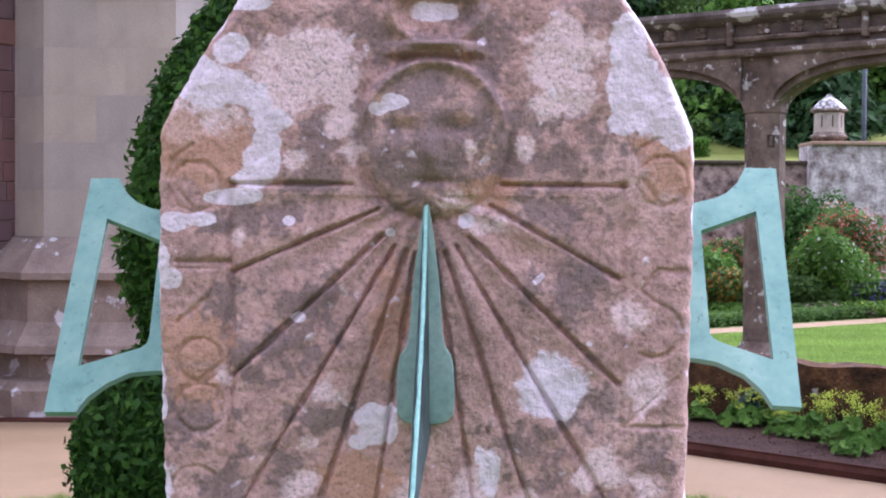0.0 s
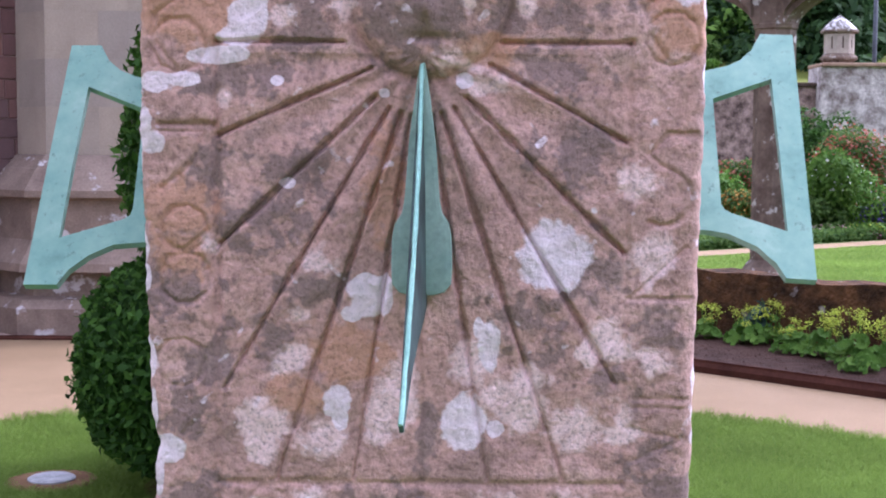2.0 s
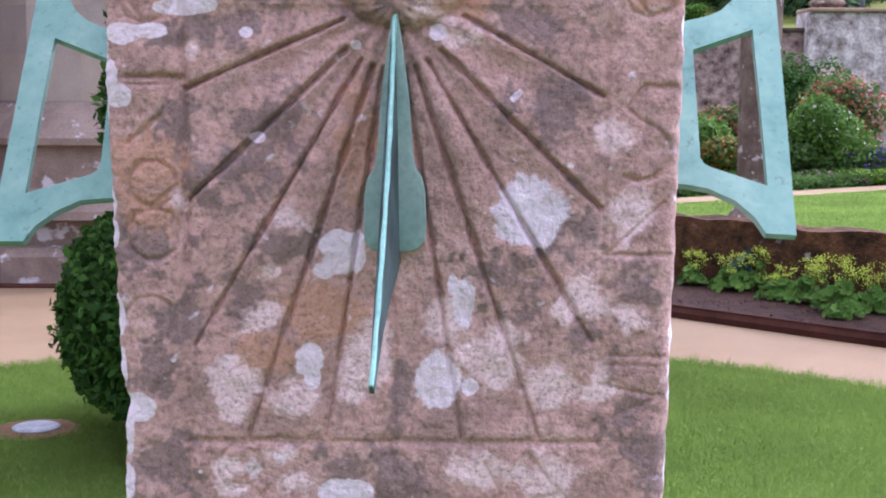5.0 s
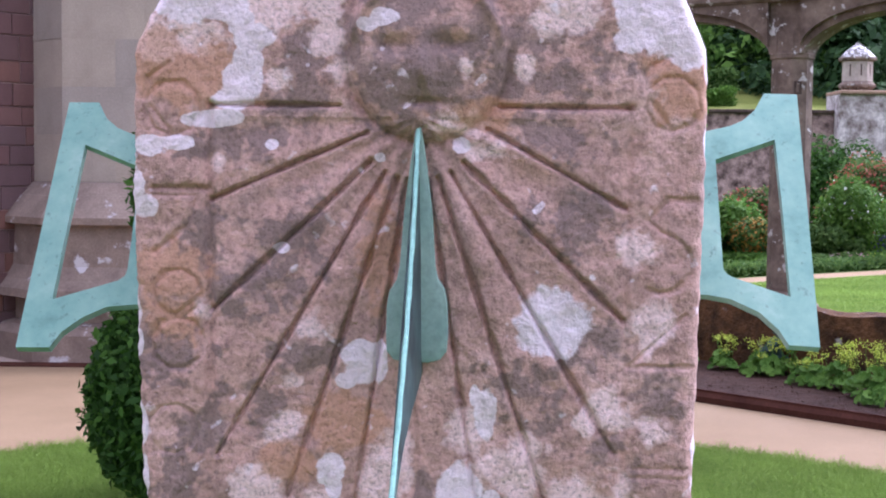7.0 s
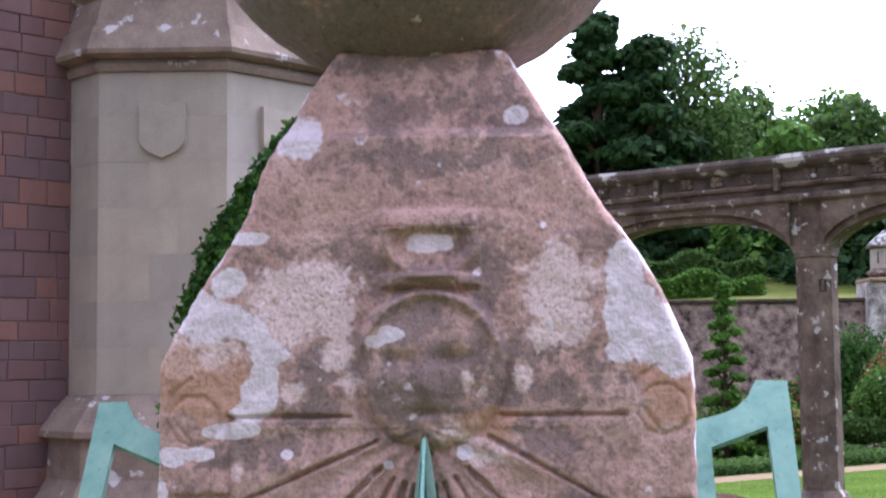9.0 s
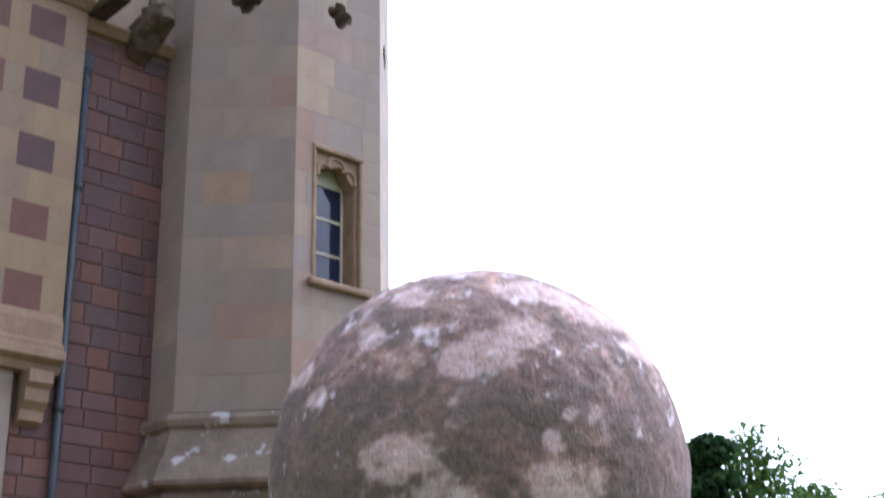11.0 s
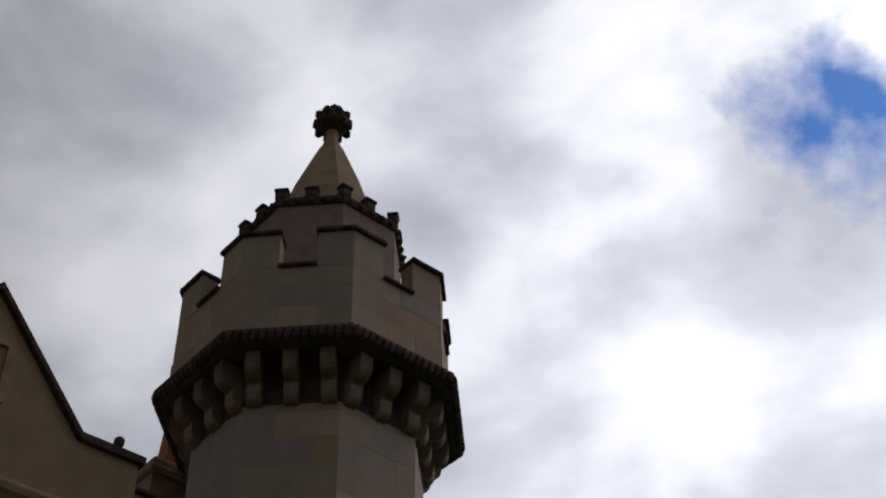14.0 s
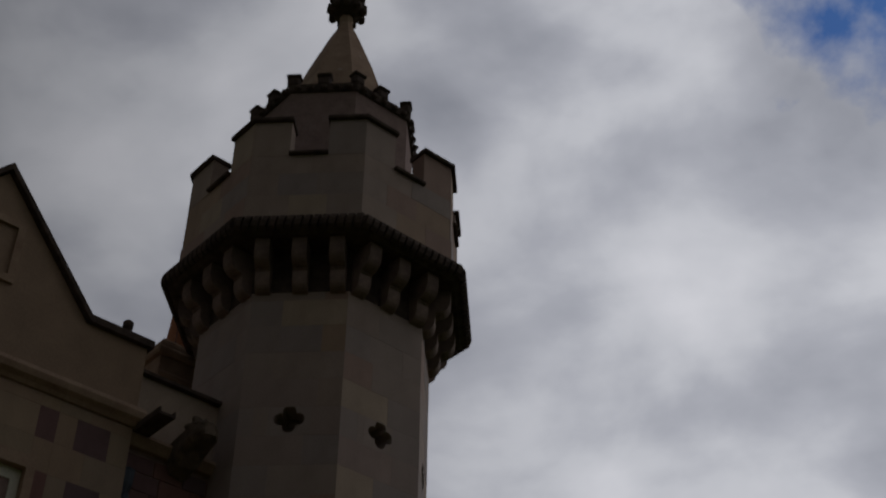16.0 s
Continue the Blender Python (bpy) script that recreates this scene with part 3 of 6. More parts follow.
# pale pinkish crusts
BLOOM_TOP = [(0.021, 1.563, 0.0073, 0.0089), (0.072, 1.562, 0.0084, 0.0136), (-0.13, 1.652, 0.044, 0.0231), (-0.143, 1.623, 0.0346, 0.0262), (-0.105, 1.629, 0.0231, 0.0272), (0.109, 1.661, 0.0335, 0.022), (0.095, 1.641, 0.0252, 0.021), (0.114, 1.627, 0.0231, 0.0084), (0.092, 1.604, 0.0178, 0.0147), (0.114, 1.609, 0.021, 0.0115), (-0.101, 1.589, 0.0157, 0.0147), (-0.09, 1.558, 0.0136, 0.0136), (-0.143, 1.552, 0.0136, 0.0115), (-0.232, 1.589, 0.0388, 0.0189), (-0.195, 1.481, 0.0126, 0.0105), (0.02, 1.514, 0.0314, 0.0157), (0.041, 1.493, 0.0314, 0.0126)]
BLOOM_LOW = [(-0.113, 1.338, 0.0178, 0.0157), (-0.128, 1.289, 0.0178, 0.0105), (-0.136, 1.246, 0.0178, 0.0136), (-0.208, 1.351, 0.0105, 0.0094), (0.168, 1.41, 0.0262, 0.021), (0.184, 1.342, 0.021, 0.0262), (0.064, 1.209, 0.0326, 0.0277), (0.117, 1.189, 0.0306, 0.0207), (0.079, 1.234, 0.0247, 0.0148), (-0.056, 1.209, 0.0198, 0.0346), (0.055, 1.112, 0.0346, 0.0217), (0.115, 1.107, 0.0296, 0.0247), (-0.107, 1.178, 0.0247, 0.0198), (0.024, 1.249, 0.0198, 0.0296), (0.16, 1.199, 0.0128, 0.0217), (-0.122, 1.127, 0.0247, 0.0099), (-0.107, 1.101, 0.0247, 0.0148), (-0.036, 1.219, 0.0148, 0.0395), (0.189, 1.25, 0.0198, 0.0148)]
# grey-black soiling
SOOT_TOP = [(-0.18, 1.67, 0.0293, 0.0157), (-0.138, 1.683, 0.0262, 0.0105), (-0.086, 1.681, 0.021, 0.0262), (-0.128, 1.56, 0.021, 0.0283), (-0.101, 1.545, 0.0262, 0.0126), (-0.08, 1.592, 0.0115, 0.0314), (0.035, 1.614, 0.0126, 0.0262), (0.059, 1.554, 0.0178, 0.0178), (0.109, 1.554, 0.0367, 0.0157), (0.088, 1.508, 0.0367, 0.0178), (0.045, 1.655, 0.0262, 0.0314), (0.072, 1.588, 0.0314, 0.021), (0.13, 1.583, 0.021, 0.0157), (0.03, 1.681, 0.0314, 0.0262), (-0.025, 1.551, 0.0472, 0.0367), (-0.022, 1.613, 0.0472, 0.0262), (0.139, 1.693, 0.0262, 0.021), (-0.184, 1.5, 0.0314, 0.0157), (-0.025, 1.655, 0.0472, 0.0126)]
SOOT_LOW = [(-0.129, 1.419, 0.0325, 0.0231), (-0.163, 1.376, 0.0293, 0.0231), (-0.205, 1.408, 0.0189, 0.0231), (-0.121, 1.313, 0.021, 0.0157), (0.115, 1.431, 0.0335, 0.0189), (0.135, 1.326, 0.0314, 0.0283), (0.19, 1.268, 0.021, 0.0262), (0.074, 1.288, 0.0314, 0.021), (-0.237, 1.312, 0.0262, 0.021), (-0.2, 1.26, 0.0157, 0.021), (-0.227, 1.249, 0.0346, 0.0138), (-0.232, 1.208, 0.0247, 0.0277), (-0.224, 1.111, 0.0296, 0.0247), (-0.151, 1.264, 0.0148, 0.0198), (-0.014, 1.178, 0.0109, 0.0395), (-0.021, 1.106, 0.0247, 0.0247), (0.157, 1.235, 0.0227, 0.0138), (0.169, 1.209, 0.0089, 0.0346), (0.208, 1.128, 0.0227, 0.0395), (0.185, 1.169, 0.0217, 0.0148), (0.094, 1.26, 0.0198, 0.0198), (-0.067, 1.116, 0.0198, 0.0198)]
# iron-stained stone
OCHRE = [(-0.227, 1.557, 0.0419, 0.0293), (-0.248, 1.581, 0.021, 0.021), (-0.195, 1.549, 0.021, 0.0157), (0.198, 1.562, 0.0262, 0.0157), (0.209, 1.542, 0.021, 0.021), (-0.066, 1.249, 0.0198, 0.0148), (-0.132, 1.219, 0.0198, 0.0148), (-0.232, 1.386, 0.0314, 0.021), (-0.089, 1.255, 0.0262, 0.0262), (-0.053, 1.409, 0.0157, 0.0419), (0.036, 1.525, 0.0314, 0.0126), (-0.017, 1.65, 0.0314, 0.0073), (-0.231, 1.339, 0.0241, 0.0189)]
BLOOM_FOOT = [(-0.16, 1.194, 0.0227, 0.0198), (-0.165, 1.17, 0.0148, 0.0128), (-0.166, 1.113, 0.0178, 0.0128), (-0.162, 1.094, 0.0148, 0.0089), (-0.131, 1.253, 0.0158, 0.0109), (-0.144, 1.241, 0.0099, 0.0099), (0.16, 1.184, 0.0148, 0.0099), (0.147, 1.27, 0.021, 0.0199), (0.13, 1.259, 0.0126, 0.0136)]
SOOT_NECK = [(-0.02, 1.875, 0.09, 0.012), (0.02, 1.83, 0.05, 0.02), (0.05, 1.80, 0.03, 0.02), (-0.06, 1.82, 0.03, 0.015), (-0.02, 1.77, 0.08, 0.012)]
WHITE_NECK = [(-0.135, 1.795, 0.022, 0.022), (0.07, 1.815, 0.012, 0.010)]
MOSS = [(-0.020, 1.565, 0.062, 0.060), (-0.015, 1.655, 0.050, 0.010), (-0.012, 1.628, 0.060, 0.012)]


def stain(x, z, spots, ragged, seed):
    f = np.zeros_like(x)
    n = value_noise(x, z, 38, seed) * 0.32 + value_noise(x, z, 95, seed + 1) * 0.34 + value_noise(x, z, 230, seed + 2) * 0.30
    for cx, cz, rx, rz in spots:
        d = np.hypot((x - cx) / rx, (z - cz) / rz)
        # small patches keep their outline, large ones fray
        f = np.maximum(f, np.clip(1.5 - d + ragged * n * min(1.0, 0.018 / min(rx, rz) + 0.25), 0, 1))
    return f


def sundial_stone(parent):
    nx = 370
    z = np.concatenate((np.linspace(0.55, 1.02, 40)[:-1], np.linspace(1.02, 1.884, 760)))
    nz = len(z)
    u = np.linspace(0, 1, nx)
    xl, xr, yf, yb = (np.interp(z, OUT_Z, q) for q in (OUT_L, OUT_R, FRONT, BACK))
    chip = 0.0012 * value_noise(z * 0, z, 90, 11) + 0.0008 * value_noise(z * 0, z, 260, 13)
    xl, xr = xl + chip, xr - 0.0012 * value_noise(z * 0 + 3, z, 90, 12)
    Z, U = np.meshgrid(z, u, indexing="ij")
    X = xl[:, None] + (xr - xl)[:, None] * U
    h = relief(X, Z)
    edge = np.minimum(X - xl[:, None], xr[:, None] - X)
    e = np.clip(1 - edge / 0.014, 0, 1)
    Y = yf[:, None] - h * np.clip(edge / 0.01, 0, 1) + 0.013 * (1 - np.sqrt(np.clip(1 - e * e, 0, 1)))
    rows = []
    side = 14
    for i in range(nz):
        ring = [(X[i, j], Y[i, j], z[i]) for j in range(nx)]
        y0r, y0l = Y[i, -1], Y[i, 0]
        for k in range(1, side):
            ring.append((xr[i] + 0.002 * noise.noise((k * 2.1, z[i] * 40, 1)), y0r + (yb[i] - y0r) * k / side, z[i]))
        for k in range(side + 1):
            ring.append((xr[i] + (xl[i] - xr[i]) * k / side, yb[i], z[i]))
        for k in range(side - 1, 0, -1):
            ring.append((xl[i] + 0.002 * noise.noise((k * 2.1, z[i] * 40, 5)), y0l + (yb[i] - y0l) * k / side, z[i]))
        rows.append(ring)
    verts, faces = loft(rows)
    me = mesh_of("carved_stone", verts, faces, STONE, True)
    co = np.array(verts)
    for name, spots, ragged, seed in (("lichen", WHITE_TOP + WHITE_MID + WHITE_LOW + WHITE_NECK, 0.30, 20), ("soot", SOOT_TOP + SOOT_LOW + SOOT_NECK, 2.0, 40), ("ochre", OCHRE, 0.9, 60), ("bloom", BLOOM_TOP + BLOOM_LOW + BLOOM_FOOT, 0.7, 80), ("moss", MOSS, 0.9, 70)):
        f = stain(co[:, 0], co[:, 2], spots, ragged, seed)
        if name == "lichen":
            near = np.minimum(co[:, 0] - np.interp(co[:, 2], OUT_Z, OUT_L), np.interp(co[:, 2], OUT_Z, OUT_R) - co[:, 0])
            f = np.maximum(f, np.clip(0.30 - near / 0.010 + 0.8 * value_noise(co[:, 0], co[:, 2], 40, 25), 0, 1) * (near < 0.02))
            f = np.maximum(f, 0.46 * np.clip(value_noise(co[:, 0], co[:, 2], 120, 27) + 0.8 * value_noise(co[:, 0], co[:, 2], 30, 28) - 0.2, 0, 1))
        if name == "soot":
            f = np.clip(f * 0.85 + 0.24 * (value_noise(co[:, 0], co[:, 2], 28, 91) + 0.9 * value_noise(co[:, 0], co[:, 2], 70, 92)), 0, 1)
        if name == "bloom":
            f = np.maximum(f * np.where(co[:, 2] > 1.56, 1.0, 0.62), 0.9 * stain(co[:, 0], co[:, 2], BLOOM_FOOT, 0.7, 80))
        if name == "moss":
            f = f * 0.30
        if name == "soot":
            f = f * np.where(co[:, 2] > 1.60, 0.72, 1.0) * (1 - 0.8 * stain(co[:, 0], co[:, 2], BLOOM_TOP + BLOOM_LOW + BLOOM_FOOT, 0.7, 80))
        a = me.attributes.new(name, "FLOAT", "POINT")
        a.data.foreach_set("value", f.astype(np.float32))
    return piece("carved_stone", me, parent, "pink sandstone dial stone with carved rays and lichen")


def sundial_ball(parent):
    n, m = 260, 160
    c, r = Vector((-0.028, 0.130, 2.107)), 0.2425
    rings, val = [], []
    for i in range(1, m):
        th = math.pi * i / m
        ring = []
        for j in range(n):
            a = 2 * math.pi * j / n
            d = Vector((math.sin(th) * math.cos(a), math.sin(th) * math.sin(a), -math.cos(th)))
            b = 0.0018 * noise.noise(d * 3.2) + 0.0014 * noise.noise(d * 11) + 0.0016 * noise.noise(d * 26) + 0.0012 * noise.noise(d * 55)
            ring.append(c + d * (r + b))
        rings.append(ring)
    verts, faces = loft(rings)
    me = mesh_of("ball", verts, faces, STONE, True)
    li, so, oc, bl = [], [], [], []
    pale = [(-0.101, 2.082, 0.039, 0.027), (-0.066, 2.085, 0.019, 0.025), (-0.053, 2.034, 0.051, 0.032), (-0.025, 2.006, 0.038, 0.023), (0.073, 2.053, 0.053, 0.029), (0.089, 2.018, 0.035, 0.023), (0.062, 2.096, 0.014, 0.016), (0.08, 2.124, 0.009, 0.009), (-0.085, 2.278, 0.025, 0.025), (-0.015, 2.189, 0.057, 0.028), (0.035, 2.215, 0.038, 0.025), (0.048, 2.281, 0.051, 0.025), (-0.217, 2.202, 0.029, 0.018), (-0.189, 2.164, 0.018, 0.016), (-0.202, 1.977, 0.032, 0.029), (-0.231, 2.003, 0.015, 0.019), (0.111, 2.256, 0.038, 0.022), (0.168, 2.224, 0.032, 0.019), (0.111, 1.968, 0.025, 0.016), (0.171, 1.984, 0.029, 0.035), (-0.167, 2.294, 0.032, 0.019), (-0.047, 2.319, 0.051, 0.013), (-0.129, 2.224, 0.019, 0.025)]
    for v in verts:
        d = (v - c) / r
        w = 0.5 * noise.noise(d * 7) + 0.35 * noise.noise(d * 19) + 0.25 * noise.noise(d * 45)
        f = 0.0
        if v.y < c.y + 0.05:
            for px, pz, pa, pb in pale:
                f = max(f, 1.25 - math.hypot((v.x - px) / pa, (v.z - pz) / pb) + 0.75 * w)
        fine = 0.6 * noise.noise(d * 16) + 0.5 * noise.noise(d * 38) + 0.4 * noise.noise(d * 80)
        wd = d + 0.10 * Vector((noise.noise(d * 9), noise.noise(d * 9 + Vector((5, 0, 0))), noise.noise(d * 9 + Vector((0, 7, 0)))))
        # crust and lichen lean to the top, crust also right: painted light
        lit_crust = 0.20 + 0.26 * d.z + 0.16 * d.x + 0.70 * noise.noise(wd * 4.2) + 0.42 * fine
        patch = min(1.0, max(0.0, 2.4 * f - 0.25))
        bl.append(max((0.58 + 0.20 * fine) * patch, min(0.50, max(0.0, 0.8 * lit_crust))))
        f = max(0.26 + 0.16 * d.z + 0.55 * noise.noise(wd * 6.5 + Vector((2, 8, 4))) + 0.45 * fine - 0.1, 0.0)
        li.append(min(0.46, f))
        # soot and moss thicken downwards, moss also leftwards: shading painted into the stains
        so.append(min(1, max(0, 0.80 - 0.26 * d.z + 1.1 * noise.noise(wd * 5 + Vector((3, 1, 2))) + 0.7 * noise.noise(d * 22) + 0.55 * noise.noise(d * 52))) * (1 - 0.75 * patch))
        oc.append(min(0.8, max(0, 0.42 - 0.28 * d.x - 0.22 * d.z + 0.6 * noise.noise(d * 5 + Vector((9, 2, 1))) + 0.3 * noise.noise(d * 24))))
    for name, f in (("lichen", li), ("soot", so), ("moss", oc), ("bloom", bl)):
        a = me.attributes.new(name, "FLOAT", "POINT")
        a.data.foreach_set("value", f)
    return piece("ball", me, parent, "weathered stone ball blotched with lichen")


def side_gnomon(parent, sign):
    """Pierced plate set in the flank, leaning with the pole; each flank's plate is cut a little differently."""
    if sign > 0:
        out = [(0.235, -0.105), (0.262, -0.110), (0.286, -0.117), (0.304, -0.122), (0.317, -0.129), (0.330, -0.142), (0.341, -0.163), (0.3745, -0.162), (0.3635, 0.126), (0.3356, 0.124), (0.328, 0.1084), (0.3118, 0.0904), (0.2864, 0.0767), (0.2654, 0.0725), (0.235, 0.072)]
        hole = [(0.2855, -0.0807), (0.3465, -0.1058), (0.3450, -0.02), (0.3425, 0.0737), (0.2926, 0.0542), (0.2855, 0.050), (0.2825, 0.044)]
    else:
        out = [(0.240, -0.097), (0.272, -0.099), (0.296, -0.104), (0.313, -0.112), (0.326, -0.124), (0.3365, -0.1437), (0.3671, -0.1435), (0.3715, 0.1364), (0.3407, 0.1362), (0.332, 0.1202), (0.315, 0.1046), (0.294, 0.0931), (0.269, 0.0905), (0.240, 0.090)]
        hole = [(0.283, -0.0640), (0.3426, -0.0911), (0.3450, -0.004), (0.3461, 0.086), (0.2877, 0.0651), (0.2815, 0.060), (0.280, 0.052)]
    bm = bmesh.new()
    ax = Vector((0, -0.565, -0.825))
    nn = Vector((0, -0.825, 0.565))
    th = 0.0045

    def at(u, v, side):
        return Vector((-0.018 + sign * u, 0.130, 1.42)) + ax * v + nn * (th * side)

    loops = []
    for side in (1, -1):
        pair, edges = [], []
        for pts in (out, hole):
            ring = [bm.verts.new(at(u, v, side)) for u, v in pts]
            edges += [bm.edges.new((ring[k], ring[(k + 1) % len(ring)])) for k in range(len(ring))]
            pair.append(ring)
        bmesh.ops.triangle_fill(bm, edges=edges, use_beauty=True)
        loops.append(pair)
    for which in (0, 1):
        f, b = loops[0][which], loops[1][which]
        for k in range(len(f)):
            j = (k + 1) % len(f)
            bm.faces.new((f[k], f[j], b[j], b[k]))
    return part("side_gnomon", bm, BRONZE, parent, "verdigris bronze plate with a pierced centre")


def front_gnomon(parent):
    bm = bmesh.new()
    prof = [(0.004, 1.520), (-0.200, 1.232), (-0.196, 1.226), (-0.150, 1.262), (-0.095, 1.283), (-0.045, 1.292), (0.004, 1.300), (0.004, 1.35), (0.004, 1.40), (0.004, 1.45), (0.004, 1.49)]
    rows = []
    for side in (-1, 1):
        row = []
        for y, z in prof:
            # the blade leans: its root stands aside of its edge
            reach = max(0.0, -y) / (0.694 * max(0.01, 1.52 - z))
            bend = -0.010 * max(0, -y / 0.2) ** 2 + 0.0045 * min(1.0, max(0.0, (1.50 - z) / 0.10)) * (1 - min(1.0, reach))
            row.append(bm.verts.new((-0.0195 + bend + side * (0.0014 + 0.0004 * math.sin(z * 47)), y, z)))
        rows.append(row)
    bm.faces.new(rows[0])
    bm.faces.new(list(reversed(rows[1])))
    for k in range(len(prof)):
        j = (k + 1) % len(prof)
        bm.faces.new((rows[0][k], rows[0][j], rows[1][j], rows[1][k]))
    g = part("gnomon", bm, SHADEBRONZE, parent, "thin bronze blade coloured as in shade, bent at the tip")
    bm = bmesh.new()
    rows = []
    for k in range(25):
        y = -0.2 * k / 24
        z = 1.520 - 0.288 * k / 24
        x = -0.0195 - 0.010 * (k / 24) ** 2 + 0.0002 * math.sin(k * 2.3)
        w = 0.0020 + 0.0002 * math.sin(k * 1.7)
        rows.append([(x - w, y - 0.0005, z + 0.0005), (x - w * 0.5, y - 0.003, z + 0.002), (x + w * 0.5, y - 0.003, z + 0.002), (x + w, y - 0.0005, z + 0.0005), (x, y + 0.004, z - 0.003)])
    v, f = loft(rows)
    bm.free()
    piece("style_edge", fixed(mesh_of("style_edge", v, f, LITBRONZE)), g, "verdigris edge coloured as if lit")
    # the foot plate that holds it on the stone
    bm = bmesh.new()
    half = [(1.515, 0.002), (1.482, 0.007), (1.44, 0.0122), (1.393, 0.0155), (1.381, 0.0180), (1.372, 0.0240), (1.360, 0.0262), (1.335, 0.0270), (1.319, 0.0262), (1.3115, 0.020), (1.309, 0.010)]
    loop = [(-0.019 - w, z) for z, w in half] + [(-0.019 + w, z) for z, w in reversed(half)]
    steps = [(1.0, 0.008), (1.0, -0.0085), (0.97, -0.0102), (0.80, -0.0108), (0.45, -0.0112), (0.15, -0.0118)]
    mid = 1.338
    rings = [[bm.verts.new((-0.019 + (x + 0.019) * k, y + 0.0004 * noise.noise((x * 300, z * 300, k)), mid + (z - mid) * (0.25 + 0.75 * k))) for x, z in loop] for k, y in steps]
    for a, b in zip(rings, rings[1:]):
        for k in range(len(loop)):
            j = (k + 1) % len(loop)
            bm.faces.new((a[k], a[j], b[j], b[k]))
    bm.faces.new(rings[-1])
    bm.faces.new(list(reversed(rings[0])))
    bmesh.ops.recalc_face_normals(bm, faces=bm.faces)
    part("foot_plate", bm, GREYBRONZE, g, "grey-green bronze foot plate")
    return g


def sundial():
    s = thing("sundial", "old carved sandstone sundial with green bronze gnomons and ball top", "sundial", (0, 0, 0))
    sundial_stone(s)
    sundial_ball(s)
    side_gnomon(s, -1)
    side_gnomon(s, 1)
    front_gnomon(s)
    bm = bmesh.new()
    add_box(bm, (-0.34, -0.09, 0.30), (0.30, 0.36, 0.552), bevel=0.02)
    add_box(bm, (-0.44, -0.19, 0.0), (0.40, 0.46, 0.302), bevel=0.02)
    part("pedestal", bm, PLINTH, s, "stepped stone pedestal")


sundial()

# ---- house with its corner tower ----
TC, SIDE, PHI = Vector((-2.620, 10.355)), 0.957, 2.35
AP = SIDE * 1.20711
house = thing("country_house", "baronial sandstone house with an octagonal corner tower", "house")
house.matrix_basis = Matrix.Translation((-0.012, -0.004, 0.0217)) @ Matrix.Diagonal((0.9878, 0.9878, 0.9878, 1))


def octo(out, z):
    r = (AP + out) / math.cos(math.pi / 8)
    return [(TC.x + r * math.cos(radians(-90 + PHI + 22.5 + 45 * k)), TC.y + r * math.sin(radians(-90 + PHI + 22.5 + 45 * k)), z) for k in range(8)]


def face_frame(k, out=0.0, z=0.0):
    """The middle of face k (1 faces the court, 2 is the next to its right)."""
    a = radians(-90 + PHI + 45 * (k - 1))
    return frame_at(TC.x + (AP + out) * math.cos(a), TC.y + (AP + out) * math.sin(a), z, PHI + 45 * (k - 1))


def octo_part(name, profile, mat, parent, label=""):
    v, f = loft([octo(o, z) for o, z in profile])
    return piece(name, fixed(mesh_of(name, v, f, mat)), parent, label)


tower = octo_part("tower", [(-0.25, 0.0), (-0.25, 13.0)], MORTAR, house, "octagonal stair tower of mixed sandstone")
octo_part("base_course", [(0.40, 0.0), (0.40, 0.20), (0.33, 0.26), (0.22, 0.28), (0.22, 0.44), (0.37, 0.47), (0.36, 0.53), (0.30, 0.60), (0.235, 0.70), (0.22, 1.00), (0.30, 1.02), (0.30, 1.07), (0.17, 1.23), (0.16, 1.235), (0.06, 1.333), (-0.2, 1.34)], PLINTH, house, "weathered moulded base with white lichen")
octo_part("string_course", [(0.0, 3.84), (0.08, 3.845), (0.10, 3.90), (0.07, 3.94), (0.19, 3.965), (0.20, 4.0), (0.115, 4.20), (0.09, 4.205), (0.02, 4.44), (0.055, 4.47), (0.07, 4.52), (0.055, 4.57), (-0.02, 4.59)], PLINTH, house, "sloped string course with lichen")

WIN = (-0.278, 0.264, 5.76, 7.04)
HB = 0.306


def quatrefoil(r=0.085, n=8):
    pts = []
    for q in range(4):
        c = (math.cos(math.pi / 2 * q) * r * 0.95, math.sin(math.pi / 2 * q) * r * 0.95)
        for i in range(n):
            a = math.pi / 2 * q - radians(118) + radians(236) * (i + 0.5) / n
            pts.append((c[0] + r * 0.78 * math.cos(a), c[1] + r * 0.78 * math.sin(a)))
    return pts


def block(parent, k, x0, x1, z0, z1, mat, out=0.0, depth=0.245, name="stone_block", half=None):
    half = SIDE / 2 + out * 0.4142 if half is None else half
    t0 = depth * 0.4142 if x0 <= -half + 1e-6 else 0.0
    t1 = depth * 0.4142 if x1 >= half - 1e-6 else 0.0
    j = 0.0001
    v, f = chamfered(x1 - x0 - 2 * j, z1 - z0 - 2 * j, depth, 0.0007, t0, t1)
    return piece(name, mesh_of(name, v, f, mat), parent, m=face_frame(k, out + random.uniform(-0.0015, 0.0015), z0 + j) @ Matrix.Translation((x0 + j, 0, 0)))


